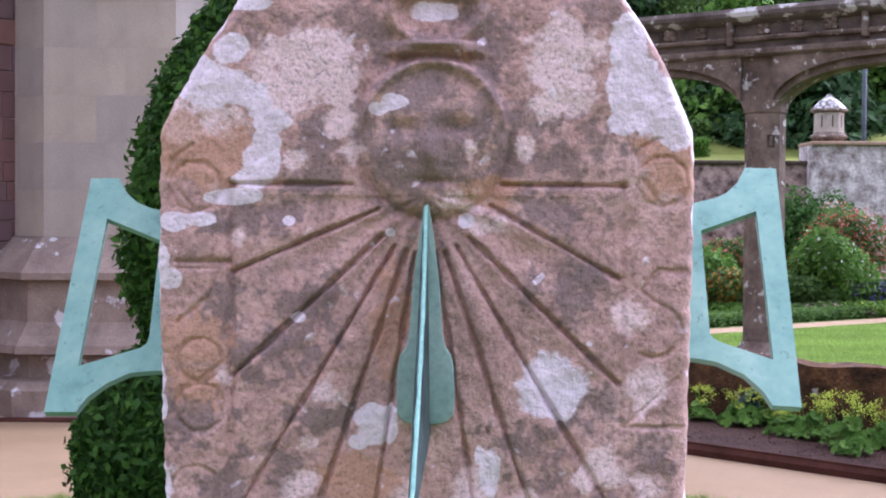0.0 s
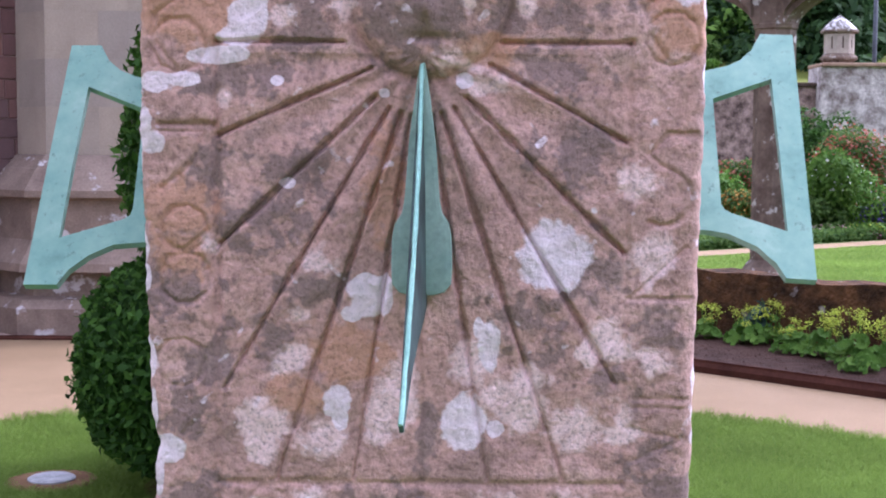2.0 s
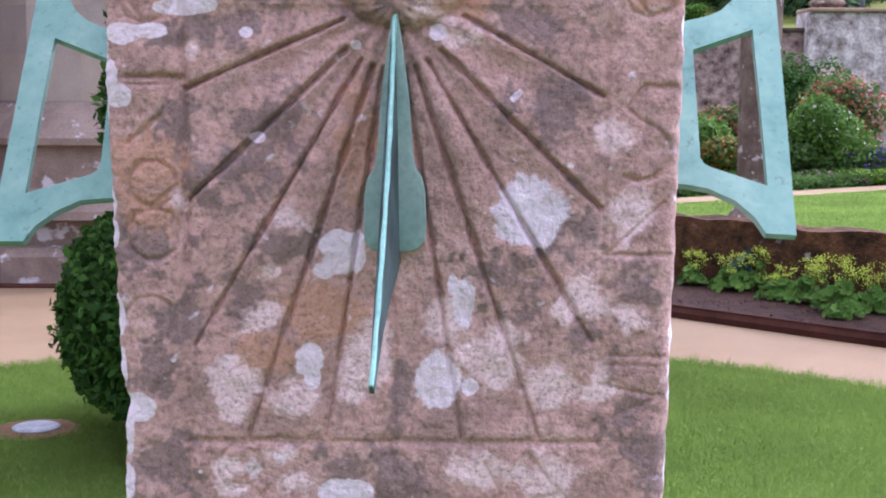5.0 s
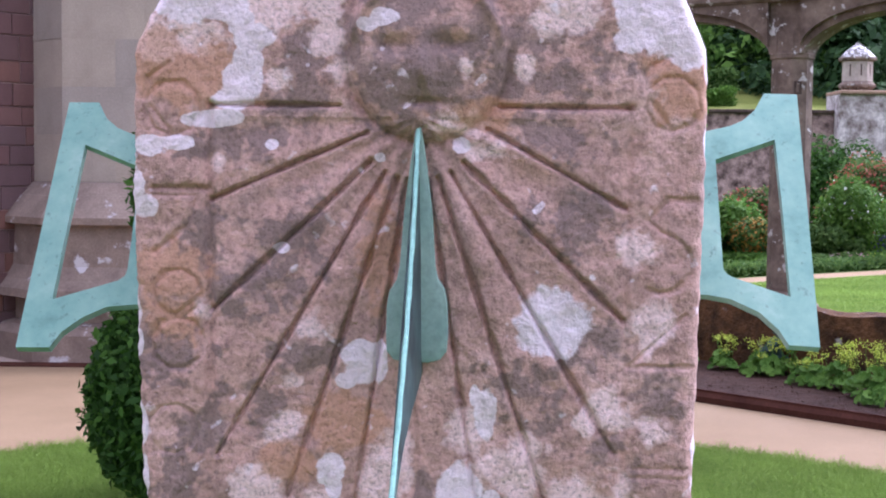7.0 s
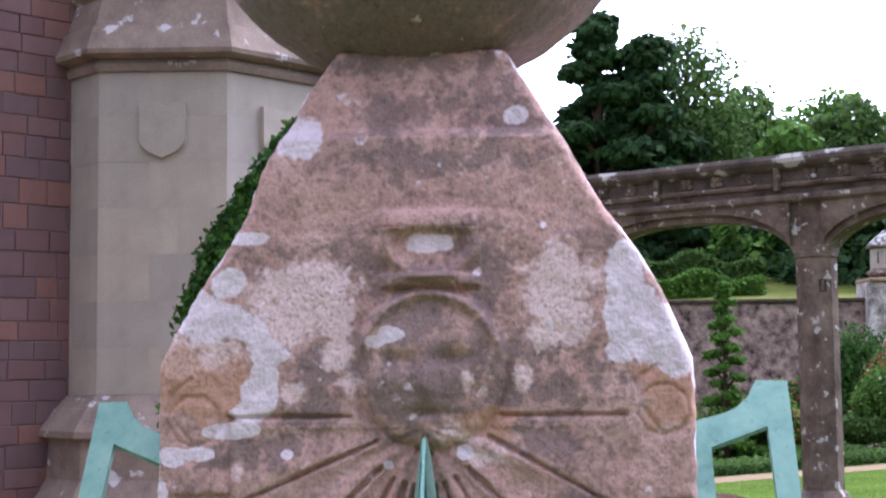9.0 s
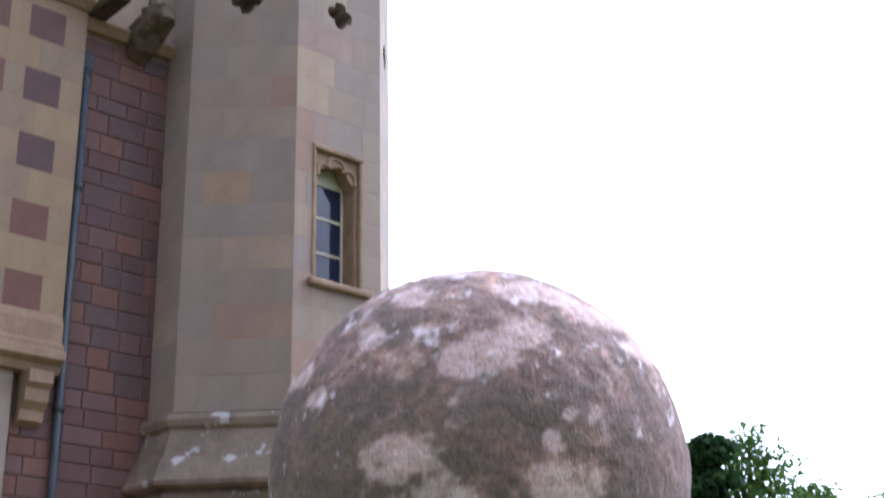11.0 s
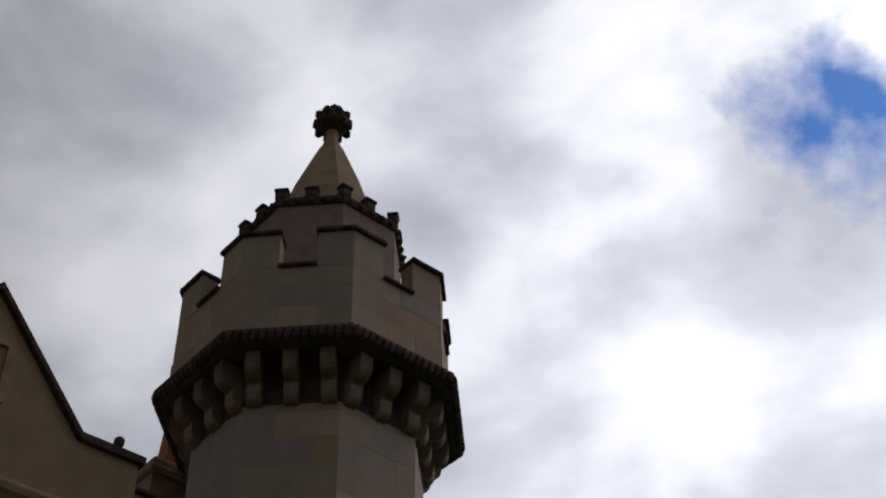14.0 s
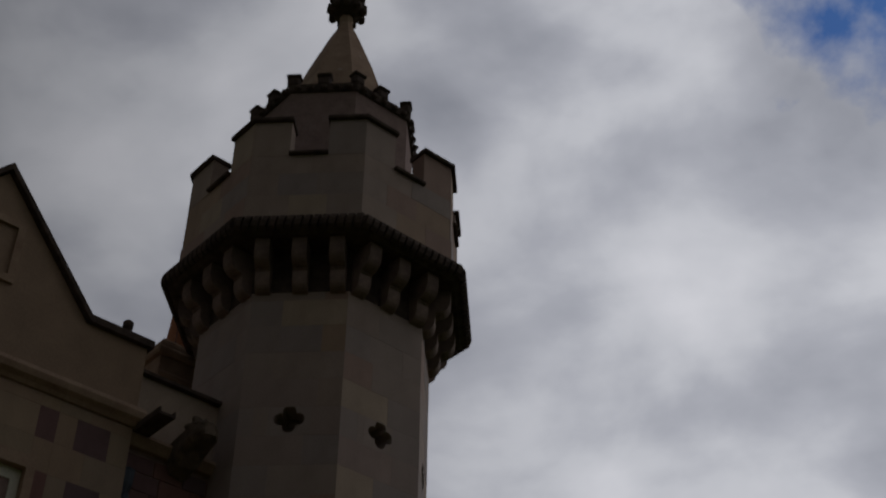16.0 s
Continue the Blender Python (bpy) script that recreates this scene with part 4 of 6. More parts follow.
def tower_blocks():
    random.seed(11)
    for k in (0, 1, 2, 3):
        z, row = 4.59, 0
        while z < 9.86:
            z1 = min(z + HB, 9.885)
            h = SIDE / 2
            shift = (0.10 if row % 2 else -0.13) + random.uniform(-0.08, 0.08)
            cuts = [-h, shift, h] if row % 3 else [-h, shift - 0.22, shift + 0.19, h]
            if row % 4 == 1 and k == 1:
                cuts = [-h, h * 0.52, h]
            for a, b in zip(cuts, cuts[1:]):
                # the coloured stones keep to the corner of the two court faces
                corner = (k == 1 and b > h - 0.01) or (k == 2 and a < 0.01 - h) or k == 3
                tone = CREAM if random.random() < (0.85 if corner else 0.06) else CREAM_GREY
                if k == 2 and z1 > WIN[2] and z < WIN[3]:
                    for c, d in ((a, min(b, WIN[0])), (max(a, WIN[1]), b)):
                        if d - c > 0.03:
                            block(tower, k, c, d, z, z1, tone)
                    c, d = max(a, WIN[0]), min(b, WIN[1])
                    if d - c > 0.03 and z1 - WIN[3] > 0.02:
                        block(tower, k, c, d, WIN[3], z1, tone)
                    if d - c > 0.03 and WIN[2] - z > 0.02:
                        block(tower, k, c, d, z, WIN[2] - 0.06, tone)
                elif k in (1, 2, 3) and z < 8.50 < z1 + 0.15 and z1 > 8.38 and a < 0.1 and b > -0.1:
                    for c, d in ((a, -0.2), (0.2, b)):
                        if d - c > 0.03:
                            block(tower, k, c, d, z, z1, tone)
                else:
                    block(tower, k, a, b, z, z1, tone)
            z, row = z1, row + 1
        z, row = 1.335, 0
        while z < 3.84:
            z1 = min(z + 0.36, 3.842)
            h = SIDE / 2 + 0.05 * 0.4142
            c = 0.12 if row % 2 else -0.1
            for a, b in zip([-h, c, h], [c, h]):
                block(tower, k, a, b, z, z1, CREAM_LOW, out=0.05, depth=0.29)
            z, row = z1, row + 1


def pierced_stones():
    rows = []
    z, r = 4.59, 0
    while z < 9.86:
        z1 = min(z + HB, 9.885)
        if z < 8.50 < z1 + 0.15 and z1 > 8.38:
            rows.append((z, z1))
        z, r = z1, r + 1
    z0, z1 = rows[0][0], rows[-1][1]
    cz = 8.437
    inner = [(x, z + cz) for x, z in quatrefoil()]
    outer = rect_loop(inner, -0.2, 0.2, z0, z1)
    v, f = slab_hole(outer, inner, 0.245)
    me = fixed(mesh_of("pierced_stone", v, f, CREAM_GREY))
    for k in (1, 2, 3):
        piece("pierced_stone", me, tower, "stone pierced by a quatrefoil", m=face_frame(k))


def shield(k):
    bm = bmesh.new()
    loop = [(-0.185, 3.60), (-0.185, 3.30)] + [(-0.175, 3.265), (-0.13, 3.21), (-0.06, 3.175), (0, 3.15), (0.06, 3.175), (0.13, 3.21), (0.175, 3.265)] + [(0.185, 3.30), (0.185, 3.60)]
    a = [bm.verts.new((x * 0.94, -0.045, 3.38 + (z - 3.38) * 0.95)) for x, z in loop]
    b = [bm.verts.new((x, 0.01, z)) for x, z in loop]
    bm.faces.new(a)
    for i in range(len(loop)):
        j = (i + 1) % len(loop)
        bm.faces.new((a[i], a[j], b[j], b[i]))
    ob = part("shield", bm, CREAM_LOW, tower, "plain carved stone shield")
    ob.matrix_basis = face_frame(k, 0.05)


def tower_window():
    fr = face_frame(2)
    # moulded surround with a cusped head
    x0, x1 = -0.215, 0.205
    cx = (x0 + x1) / 2
    hw = (x1 - x0) / 2
    inner = [(x0, 5.80), (x1, 5.80), (x1, 6.20), (x1, 6.50), (x1, 6.70)]
    for i in range(1, 20):
        a = math.pi * i / 20
        r = 1 - 0.16 * abs(math.sin(2.5 * a)) ** 2
        inner.append((cx + hw * math.cos(a) * (0.98 if 0 < i < 20 else 1) * (1 if i in (1, 19) else r), 6.70 + 0.21 * math.sin(a) * r))
    inner += [(x0, 6.70), (x0, 6.50), (x0, 6.20)]
    outer = rect_loop(inner, WIN[0], WIN[1], WIN[2], WIN[3] - 0.04)
    v, f = slab_hole(outer, inner, 0.12)
    sur = piece("window_surround", fixed(mesh_of("window_surround", v, f, MOULD)), tower, "carved surround with a cusped head", m=fr @ Matrix.Translation((0, 0.035, 0)))
    # blind tracery of three lobes over the light
    for k, (lx, lz, lr) in enumerate(((-0.135, 6.80, 0.085), (-0.005, 6.875, 0.095), (0.125, 6.80, 0.085))):
        a0, a1 = ((40, 215), (-10, 190), (-35, 140))[k]
        rings = []
        for q in range(15):
            a = radians(a0 + (a1 - a0) * q / 14)
            o = Vector((lx + lr * math.cos(a), 0.028, lz + lr * math.sin(a)))
            rings.append([o + Vector((math.cos(a) * math.cos(b), -math.sin(b), math.sin(a) * math.cos(b))) * 0.021 for b in (2 * math.pi * e / 8 for e in range(8))])
        v, f = loft(rings)
        piece("tracery", fixed(mesh_of("tracery", v, f, MOULD, True)), sur, "carved cusped tracery", m=Matrix.Translation((0, -0.03, 0)))
    bm = bmesh.new()
    add_box(bm, (WIN[0] - 0.015, -0.02, 6.99), (WIN[1] + 0.015, 0.03, 7.045), bevel=0.012)
    add_box(bm, (WIN[0] - 0.015, -0.012, 5.80), (WIN[0] + 0.03, 0.04, 6.99), bevel=0.01)
    add_box(bm, (WIN[1] - 0.03, -0.012, 5.80), (WIN[1] + 0.015, 0.04, 6.99), bevel=0.01)
    lab = part("hood_mould", bm, MOULD, tower)
    lab.matrix_basis = fr
    bm = bmesh.new()
    add_box(bm, (-0.337, -0.06, 5.70), (0.343, 0.2, 5.765), bevel=0.015)
    s = part("window_sill", bm, MOULD, tower)
    s.matrix_basis = fr
    bm = bmesh.new()
    add_box(bm, (x0 - 0.02, 0.2, 5.77), (x0 + 0.022, 0.235, 6.95))
    add_box(bm, (x1 - 0.022, 0.2, 5.77), (x1 + 0.02, 0.235, 6.95))
    for z in (5.78, 6.11, 6.44, 6.765):
        add_box(bm, (x0, 0.203, z - 0.012), (x1, 0.232, z + 0.012))
    add_box(bm, (x0, 0.203, 6.775), (x1, 0.232, 6.95))
    fo = part("window_frame", bm, CREAMPAINT, tower, "cream-painted window frame with three panes")
    fo.matrix_basis = fr
    for z in (5.79, 6.12, 6.45):
        v, f = chamfered(x1 - x0, 0.31, 0.006, 0.001)
        piece("pane", mesh_of("pane", v, f, GLASS), fo, m=Matrix.Translation((x0, 0.214, z)))
    bm = bmesh.new()
    add_box(bm, (x0 - 0.03, 0.15, 5.74), (x0 - 0.001, 0.245, 7.0))
    add_box(bm, (x1 + 0.001, 0.15, 5.74), (x1 + 0.06, 0.245, 7.0))
    rv = part("window_reveal", bm, MOULD, tower)
    rv.matrix_basis = fr


def tower_head():
    # bed between the corbels coloured dark, as the recess looks in shade
    octo_part("corbel_bed", [(-0.2, 9.88), (0.0, 9.885), (0.0, 10.25), (0.02, 10.34), (-0.2, 10.35)], SOOT_SHADE, tower)
    # corbels, three to a face
    n = 8
    prof = [(0.0, 9.86), (-0.045, 9.868), (-0.080, 9.888), (-0.106, 9.92), (-0.122, 9.965), (-0.127, 10.02), (-0.127, 10.068), (-0.140, 10.070), (-0.140, 10.088), (-0.175, 10.092), (-0.215, 10.108), (-0.248, 10.135), (-0.270, 10.17), (-0.282, 10.215), (-0.285, 10.27), (-0.285, 10.37), (0.03, 10.37)]
    w = 0.075
    verts = [(-w, y, z) for y, z in prof] + [(w, y, z) for y, z in prof]
    m = len(prof)
    faces = [tuple(range(m)), tuple(reversed(range(m, 2 * m)))] + [(i, m + i, m + (i + 1) % m, (i + 1) % m) for i in range(m)]
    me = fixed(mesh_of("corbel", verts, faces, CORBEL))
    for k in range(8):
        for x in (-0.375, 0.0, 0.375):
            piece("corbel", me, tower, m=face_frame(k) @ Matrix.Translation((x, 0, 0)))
    octo_part("cornice", [(-0.1, 10.355), (0.33, 10.36), (0.39, 10.40), (0.41, 10.46), (0.41, 10.52), (0.36, 10.56), (-0.1, 10.565)], SOOT_SHADE, tower, "sooty projecting cornice")
    # cable moulding along its edge
    verts, faces = [], []
    for k in range(8):
        fr = face_frame(k, 0.40, 10.46)
        half = (AP + 0.40) * 0.4142
        for i in range(15):
            x = -half + (i + 0.5) * 2 * half / 15
            b = len(verts)
            for s in range(8):
                a = 2 * math.pi * s / 8
                for e in (-1, 1):
                    verts.append(fr @ Vector((x + e * 0.030 + 0.018 * math.sin(a), 0.052 * math.cos(a) * (1 if e else 1) - 0.005, 0.085 * math.sin(a))))
            for s in range(8):
                t = (s + 1) % 8
                faces.append((b + 2 * s, b + 2 * s + 1, b + 2 * t + 1, b + 2 * t))
            faces.append(tuple(b + 2 * s for s in range(8)))
            faces.append(tuple(b + 2 * s + 1 for s in reversed(range(8))))
    piece("cable_moulding", mesh_of("cable_moulding", verts, faces, SOOT_SHADE), tower, "dark rope-like moulding")
    # parapet of blocks, crenels in the middle of each face
    ph = (AP + 0.30) * 0.4142
    random.seed(5)
    for k in range(8):
        x0, x1 = -0.195, 0.210
        for z0, z1, cuts in ((10.56, 10.90, (-ph, -0.15, 0.24, ph)), (10.905, 11.20, (-ph, -0.28, 0.12, ph)), (11.20, 11.45, (-ph, 0.05, ph))):
            for a, b in zip(cuts, cuts[1:]):
                block(tower, k, a, b, z0, z1, CREAM, out=0.30 - (0.012 if z0 > 10.9 else 0), depth=0.2, half=ph)
        for a, b in ((-ph, x0), (x1, ph)):
            block(tower, k, a, b, 11.45, 11.93, CREAM, out=0.288, depth=0.2, name="merlon", half=ph)
        bm = bmesh.new()
        add_box(bm, (x0 - 0.005, -0.045, 11.45), (x1 + 0.005, 0.22, 11.49), bevel=0.008)
        for a, b, t0, t1 in ((-ph - 0.018, x0 + 0.02, 0.1, 0), (x1 - 0.02, ph + 0.018, 0, 0.1)):
            v, f = chamfered(b - a, 0.05, 0.27, 0.01, t0, t1)
            piece("coping", mesh_of("coping", v, f, SOOT_SHADE), tower, m=face_frame(k, 0.288) @ Matrix.Translation((a, -0.045, 11.93)))
        c = part("coping", bm, SOOT_SHADE, tower, "sooty weathered coping")
        c.matrix_basis = face_frame(k, 0.288)
    # inner turret, its crown and the spire
    o = 0.82 - AP
    octo_part("turret_core", [(o - 0.1, 10.6), (o - 0.1, 13.0)], MORTAR, tower)
    th = 0.82 * 0.4142
    for k in range(8):
        z, r = 11.2, 0
        while z < 12.6:
            for a, b in (((-th, 0.08 if r % 2 else -0.1), (0.08 if r % 2 else -0.1, th))):
                block(tower, k, a, b, z, z + 0.29, CREAM, out=o, depth=0.098, half=th)
            z, r = z + 0.29, r + 1
    crown = octo_part("turret_crown", [(o, 12.74), (o + 0.05, 12.79), (o + 0.05, 12.86), (o + 0.11, 12.89), (o + 0.12, 12.99), (o + 0.04, 13.01), (o - 0.2, 13.02)], SOOT_SHADE, tower, "dark crown cornice with small battlements")
    for k in range(8):
        hw = (AP + o + 0.08) * 0.4142
        for x in (-hw * 0.95, 0.0):
            bm = bmesh.new()
            add_box(bm, (x - 0.075, -0.035, 12.98), (x + 0.075, 0.08, 13.12), bevel=0.025)
            add_box(bm, (x - 0.088, -0.048, 13.115), (x + 0.088, 0.093, 13.16), bevel=0.018)
            c = part("small_merlon", bm, SOOT_SHADE, crown)
            c.matrix_basis = face_frame(k, o + 0.09)
        for i in range(5):
            bm = bmesh.new()
            x = -hw + (i + 0.5) * 2 * hw / 5
            bmesh.ops.create_icosphere(bm, subdivisions=1, radius=0.05, matrix=Matrix.Translation((x, -0.02, 12.93)))
            c = part("carved_knob", bm, SOOT_SHADE, crown)
            c.matrix_basis = face_frame(k, o + 0.10)
    # eight-sided spire with a leafy knop
    r0 = [(0.74, 13.00), (0.72, 13.06), (0.43, 14.00), (0.19, 14.66), (0.108, 14.85), (0.085, 14.95), (0.09, 15.10)]
    v, f = loft([[(TC.x + 0.03 + r * math.cos(radians(PHI + 22.5 + 45 * j)), TC.y + r * math.sin(radians(PHI + 22.5 + 45 * j)), z) for j in range(8)] for r, z in r0])
    piece("spire", mesh_of("spire", v, f, MOULD), tower, "stone spire")
    v, f = lathe([(0.07, 15.06), (0.15, 15.11), (0.21, 15.20), (0.215, 15.30), (0.17, 15.38), (0.10, 15.44)], 20, TC.x + 0.03, TC.y)
    kn = piece("knop", mesh_of("knop", v, f, SOOT_SHADE, True), tower, "dark carved leafy finial")
    for ring, (rr, zz, m) in enumerate(((0.21, 15.18, 9), (0.205, 15.32, 9), (0.11, 15.44, 5))):
        for j in range(m):
            a = 2 * math.pi * (j + 0.5 * ring) / m
            bm = bmesh.new()
            bmesh.ops.create_icosphere(bm, subdivisions=1, radius=0.062, matrix=Matrix.Translation((TC.x + 0.03 + rr * math.cos(a), TC.y + rr * math.sin(a), zz)) @ Matrix.Diagonal((1, 1, 1.25, 1)))
            part("carved_leaf", bm, SOOT_SHADE, kn)


tower_window()
pierced_stones()
shield(1)
shield(2)
tower_head()

# ---- facade beside the tower: s runs from the tower along the wall, w stands out from it ----
FJ = Vector((-3.330, 9.439))
FA = 180 + PHI + 45


def wall_frame(s=0.0, w=0.0, z=0.0):
    """Local x runs back towards the tower (-s), local y into the wall."""
    a = radians(PHI + 45)
    d, n = Vector((math.cos(a), math.sin(a))), Vector((math.sin(a), -math.cos(a)))
    p = FJ - d * s + n * w
    return frame_at(p.x, p.y, z, PHI + 45)


def wall_box(name, s0, s1, w0, w1, z0, z1, mat, parent, label="", bevel=0.0):
    bm = bmesh.new()
    add_box(bm, (-s1, -w1, z0), (-s0, -w0, z1), bevel=bevel)
    bmesh.ops.transform(bm, matrix=wall_frame(), verts=bm.verts[:])
    return part(name, bm, mat, parent, label)


def wall_moulding(name, s0, s1, profile, mat, parent, label=""):
    """A run of moulding; profile of (w, z)."""
    m = len(profile)
    verts = [(-s, -w, z) for s in (s1, s0) for w, z in profile]
    faces = [tuple(range(m)), tuple(reversed(range(m, 2 * m)))] + [(i, m + i, m + (i + 1) % m, (i + 1) % m) for i in range(m)]
    return piece(name, fixed(mesh_of(name, verts, faces, mat)), parent, label, m=wall_frame())


recess = wall_box("recess_wall", -0.4, 1.3, -0.6, -0.03, 0.0, 8.0, MORTAR, house, "dark red sandstone rubble wall")
wing = wall_box("gabled_wing", 0.93, 4.25, -0.6, 0.03, 5.02, 8.12, MORTAR, house, "projecting gabled wing of cream and red stone")


def red_stones():
    random.seed(21)
    z, row = 0.0, 0
    while z < 7.99:
        h = random.choice((0.15, 0.165, 0.18, 0.2))
        h = min(h, 8.0 - z)
        s = -0.35 + random.uniform(-0.12, 0)
        while s < 1.28:
            w = random.uniform(0.17, 0.36)
            if h > 0.05 and s + w > -0.05:
                v, f = chamfered(w - 0.006, h - 0.006, 0.06, 0.006)
                piece("stone", mesh_of("stone", v, f, RED), recess, m=wall_frame(s + w, random.uniform(-0.022, -0.012), z + 0.005) @ Matrix.Translation((0.005, 0, 0)))
            s += w
        z, row = z + h, row + 1


wall_box("parapet", -0.4, 0.95, -0.35, 0.0, 8.12, 8.74, CREAM, house, "cream parapet with a lead-covered top")
wall_moulding("parapet_coping", -0.4, 0.95, [(-0.4, 8.80), (0.0, 8.80), (0.06, 8.78), (0.06, 8.745), (-0.4, 8.742)], SOOT_SHADE, house, "dark lead coping")
wall_moulding("parapet_cornice", -0.4, 0.95, [(-0.3, 8.125), (0.07, 8.12), (0.09, 8.08), (0.06, 8.04), (0.03, 8.0), (-0.3, 7.995)], MOULD, house)


def wing_stones():
    """Cream courses with chequered red quoins at the corner."""
    random.seed(31)
    z, row = 5.30, 0
    edges = []
    while z < 8.1:
        z1 = min(z + 0.30, 8.115)
        dark = row % 2 == 0
        cuts = [0.90, 1.10, 1.42, 1.60, 1.78] if dark else [0.90, 1.30, 1.60, 1.78]
        for i, (a, b) in enumerate(zip(cuts, cuts[1:])):
            mat = RED if dark and i in (1, 3) else CREAM_WING
            v, f = chamfered(b - a - 0.0006, z1 - z - 0.0006, 0.1, 0.0009)
            piece("quoin", mesh_of("quoin", v, f, mat), wing, m=wall_frame(b, 0.10, z + 0.0003) @ Matrix.Translation((0.0003, 0, 0)))
        for a, b in ((1.78, 2.5), (2.5, 3.3), (3.3, 4.25)):
            if not (5.6 < z + 0.15 < 7.38 and a < 3.4):
                v, f = chamfered(b - a - 0.0006, z1 - z - 0.0006, 0.1, 0.0009)
                piece("stone_block", mesh_of("stone_block", v, f, CREAM_WING), wing, m=wall_frame(b, 0.10, z + 0.0003) @ Matrix.Translation((0.0003, 0, 0)))
        z, row = z1, row + 1


wall_moulding("wing_foot", 0.90, 4.25, [(0.10, 5.30), (0.13, 5.22), (0.13, 5.06), (0.17, 5.03), (0.17, 4.99), (0.22, 4.97), (0.22, 4.90), (0.15, 4.86), (0.12, 4.80), (-0.3, 4.80), (-0.3, 5.30)], MOULD, wing, "moulded stone ledge under the wing")
for s in (0.98, 1.9, 2.8, 3.7):
    wall_moulding("bracket", s, s + 0.2, [(0.20, 4.80), (0.20, 4.70), (0.15, 4.66), (0.14, 4.56), (0.08, 4.50), (0.07, 4.42), (-0.1, 4.36), (-0.1, 4.80)], MOULD, wing, "carved stone bracket")
wall_box("lower_wall", 1.25, 4.25, -0.6, 0.06, 0.0, 4.8, CREAM, house, "cream stone wall below the wing")
wall_moulding("wing_cornice", 0.84, 4.3, [(-0.3, 8.12), (0.12, 8.12), (0.15, 8.15), (0.20, 8.18), (0.22, 8.23), (0.20, 8.28), (0.12, 8.31), (-0.3, 8.31)], MOULD, wing, "moulded cornice")


def gable():
    loop = [(0.88, 8.30), (4.22, 8.30), (4.22, 8.98), (3.58, 8.98), (2.55, 10.18), (1.52, 8.98), (0.88, 8.98)]
    verts = [(-s, -w, z) for w in (0.08, -0.25) for s, z in loop]
    m = len(loop)
    faces = [tuple(range(m)), tuple(reversed(range(m, 2 * m)))] + [(i, m + i, m + (i + 1) % m, (i + 1) % m) for i in range(m)]
    piece("gable_wall", fixed(mesh_of("gable_wall", verts, faces, CREAM_WING)), wing, "cream stone gable", m=wall_frame())
    edge = [(0.84, 8.98), (1.50, 8.98), (2.55, 10.20), (3.60, 8.98), (4.26, 8.98)]
    bm = bmesh.new()
    for (s0, z0), (s1, z1) in zip(edge, edge[1:]):
        v = []
        for w in (0.14, -0.3):
            for s, z, dz in ((s0, z0, 0), (s1, z1, 0), (s1, z1, 0.075), (s0, z0, 0.075)):
                v.append(bm.verts.new((-s, -w, z + dz)))
        for q in ((0, 1, 2, 3), (7, 6, 5, 4), (0, 4, 5, 1), (1, 5, 6, 2), (2, 6, 7, 3), (3, 7, 4, 0)):
            bm.faces.new([v[i] for i in q])
    c = part("gable_coping", bm, SOOT_SHADE, wing, "dark weathered gable coping")
    c.matrix_basis = wall_frame()
    # kneeler stub on the coping
    v, f = lathe([(0.035, 9.03), (0.035, 9.12), (0.05, 9.13), (0.05, 9.19), (0.03, 9.21)], 12)
    piece("finial_stub", mesh_of("finial_stub", v, f, SOOT_SHADE, True), wing, m=wall_frame(1.10, 0.05, 0))
    # framed panel in the gable
    inner = [(-2.75, 9.10), (-2.35, 9.10), (-2.35, 9.62), (-2.75, 9.62)]
    outer = [(-2.82, 9.03), (-2.28, 9.03), (-2.28, 9.69), (-2.82, 9.69)]
    v, f = slab_hole(outer, inner, 0.04)
    piece("panel_frame", fixed(mesh_of("panel_frame", v, f, MOULD)), wing, "raised stone panel frame", m=wall_frame(0, 0.115))


gable()


def wing_window():
    x0, x1, z0, z1 = -3.4, -1.78, 5.6, 7.38
    outer = [(x0 - 0.02, z0), (x1 + 0.02, z0), (x1 + 0.02, z1 + 0.06), (x0 - 0.02, z1 + 0.06)]
    inner = [(x0 + 0.10, z0 + 0.1), (x1 - 0.10, z0 + 0.1), (x1 - 0.10, z1 - 0.10), (x0 + 0.10, z1 - 0.10)]
    v, f = slab_hole(outer, inner, 0.07)
    fr = piece("window", fixed(mesh_of("window", v, f, CREAMPAINT)), wing, "cream-framed sash window", m=wall_frame(0, 0.044))
    v, f = slab_hole([(x0 - 0.06, z0 - 0.05), (x1 + 0.06, z0 - 0.05), (x1 + 0.06, z1 + 0.12), (x0 - 0.06, z1 + 0.12)], [(x0 + 0.02, z0 + 0.03), (x1 - 0.02, z0 + 0.03), (x1 - 0.02, z1), (x0 + 0.02, z1)], 0.08)
    piece("window_surround", fixed(mesh_of("window_surround", v, f, MOULD)), wing, m=wall_frame(0, 0.13))
    mid = (z0 + z1) / 2
    for a, b in ((z0 + 0.1, mid), (mid, z1 - 0.1)):
        v, f = chamfered(x1 - x0 - 0.2, b - a, 0.006, 0.001)
        piece("pane", mesh_of("pane", v, f, GLASS), fr, m=Matrix.Translation((x0 + 0.1, 0.03, a)))
    bm = bmesh.new()
    add_box(bm, (x0 + 0.1, 0.0, mid - 0.03), (x1 - 0.1, 0.045, mid + 0.03))
    part("sash_bar", bm, CREAMPAINT, fr)


wing_window()


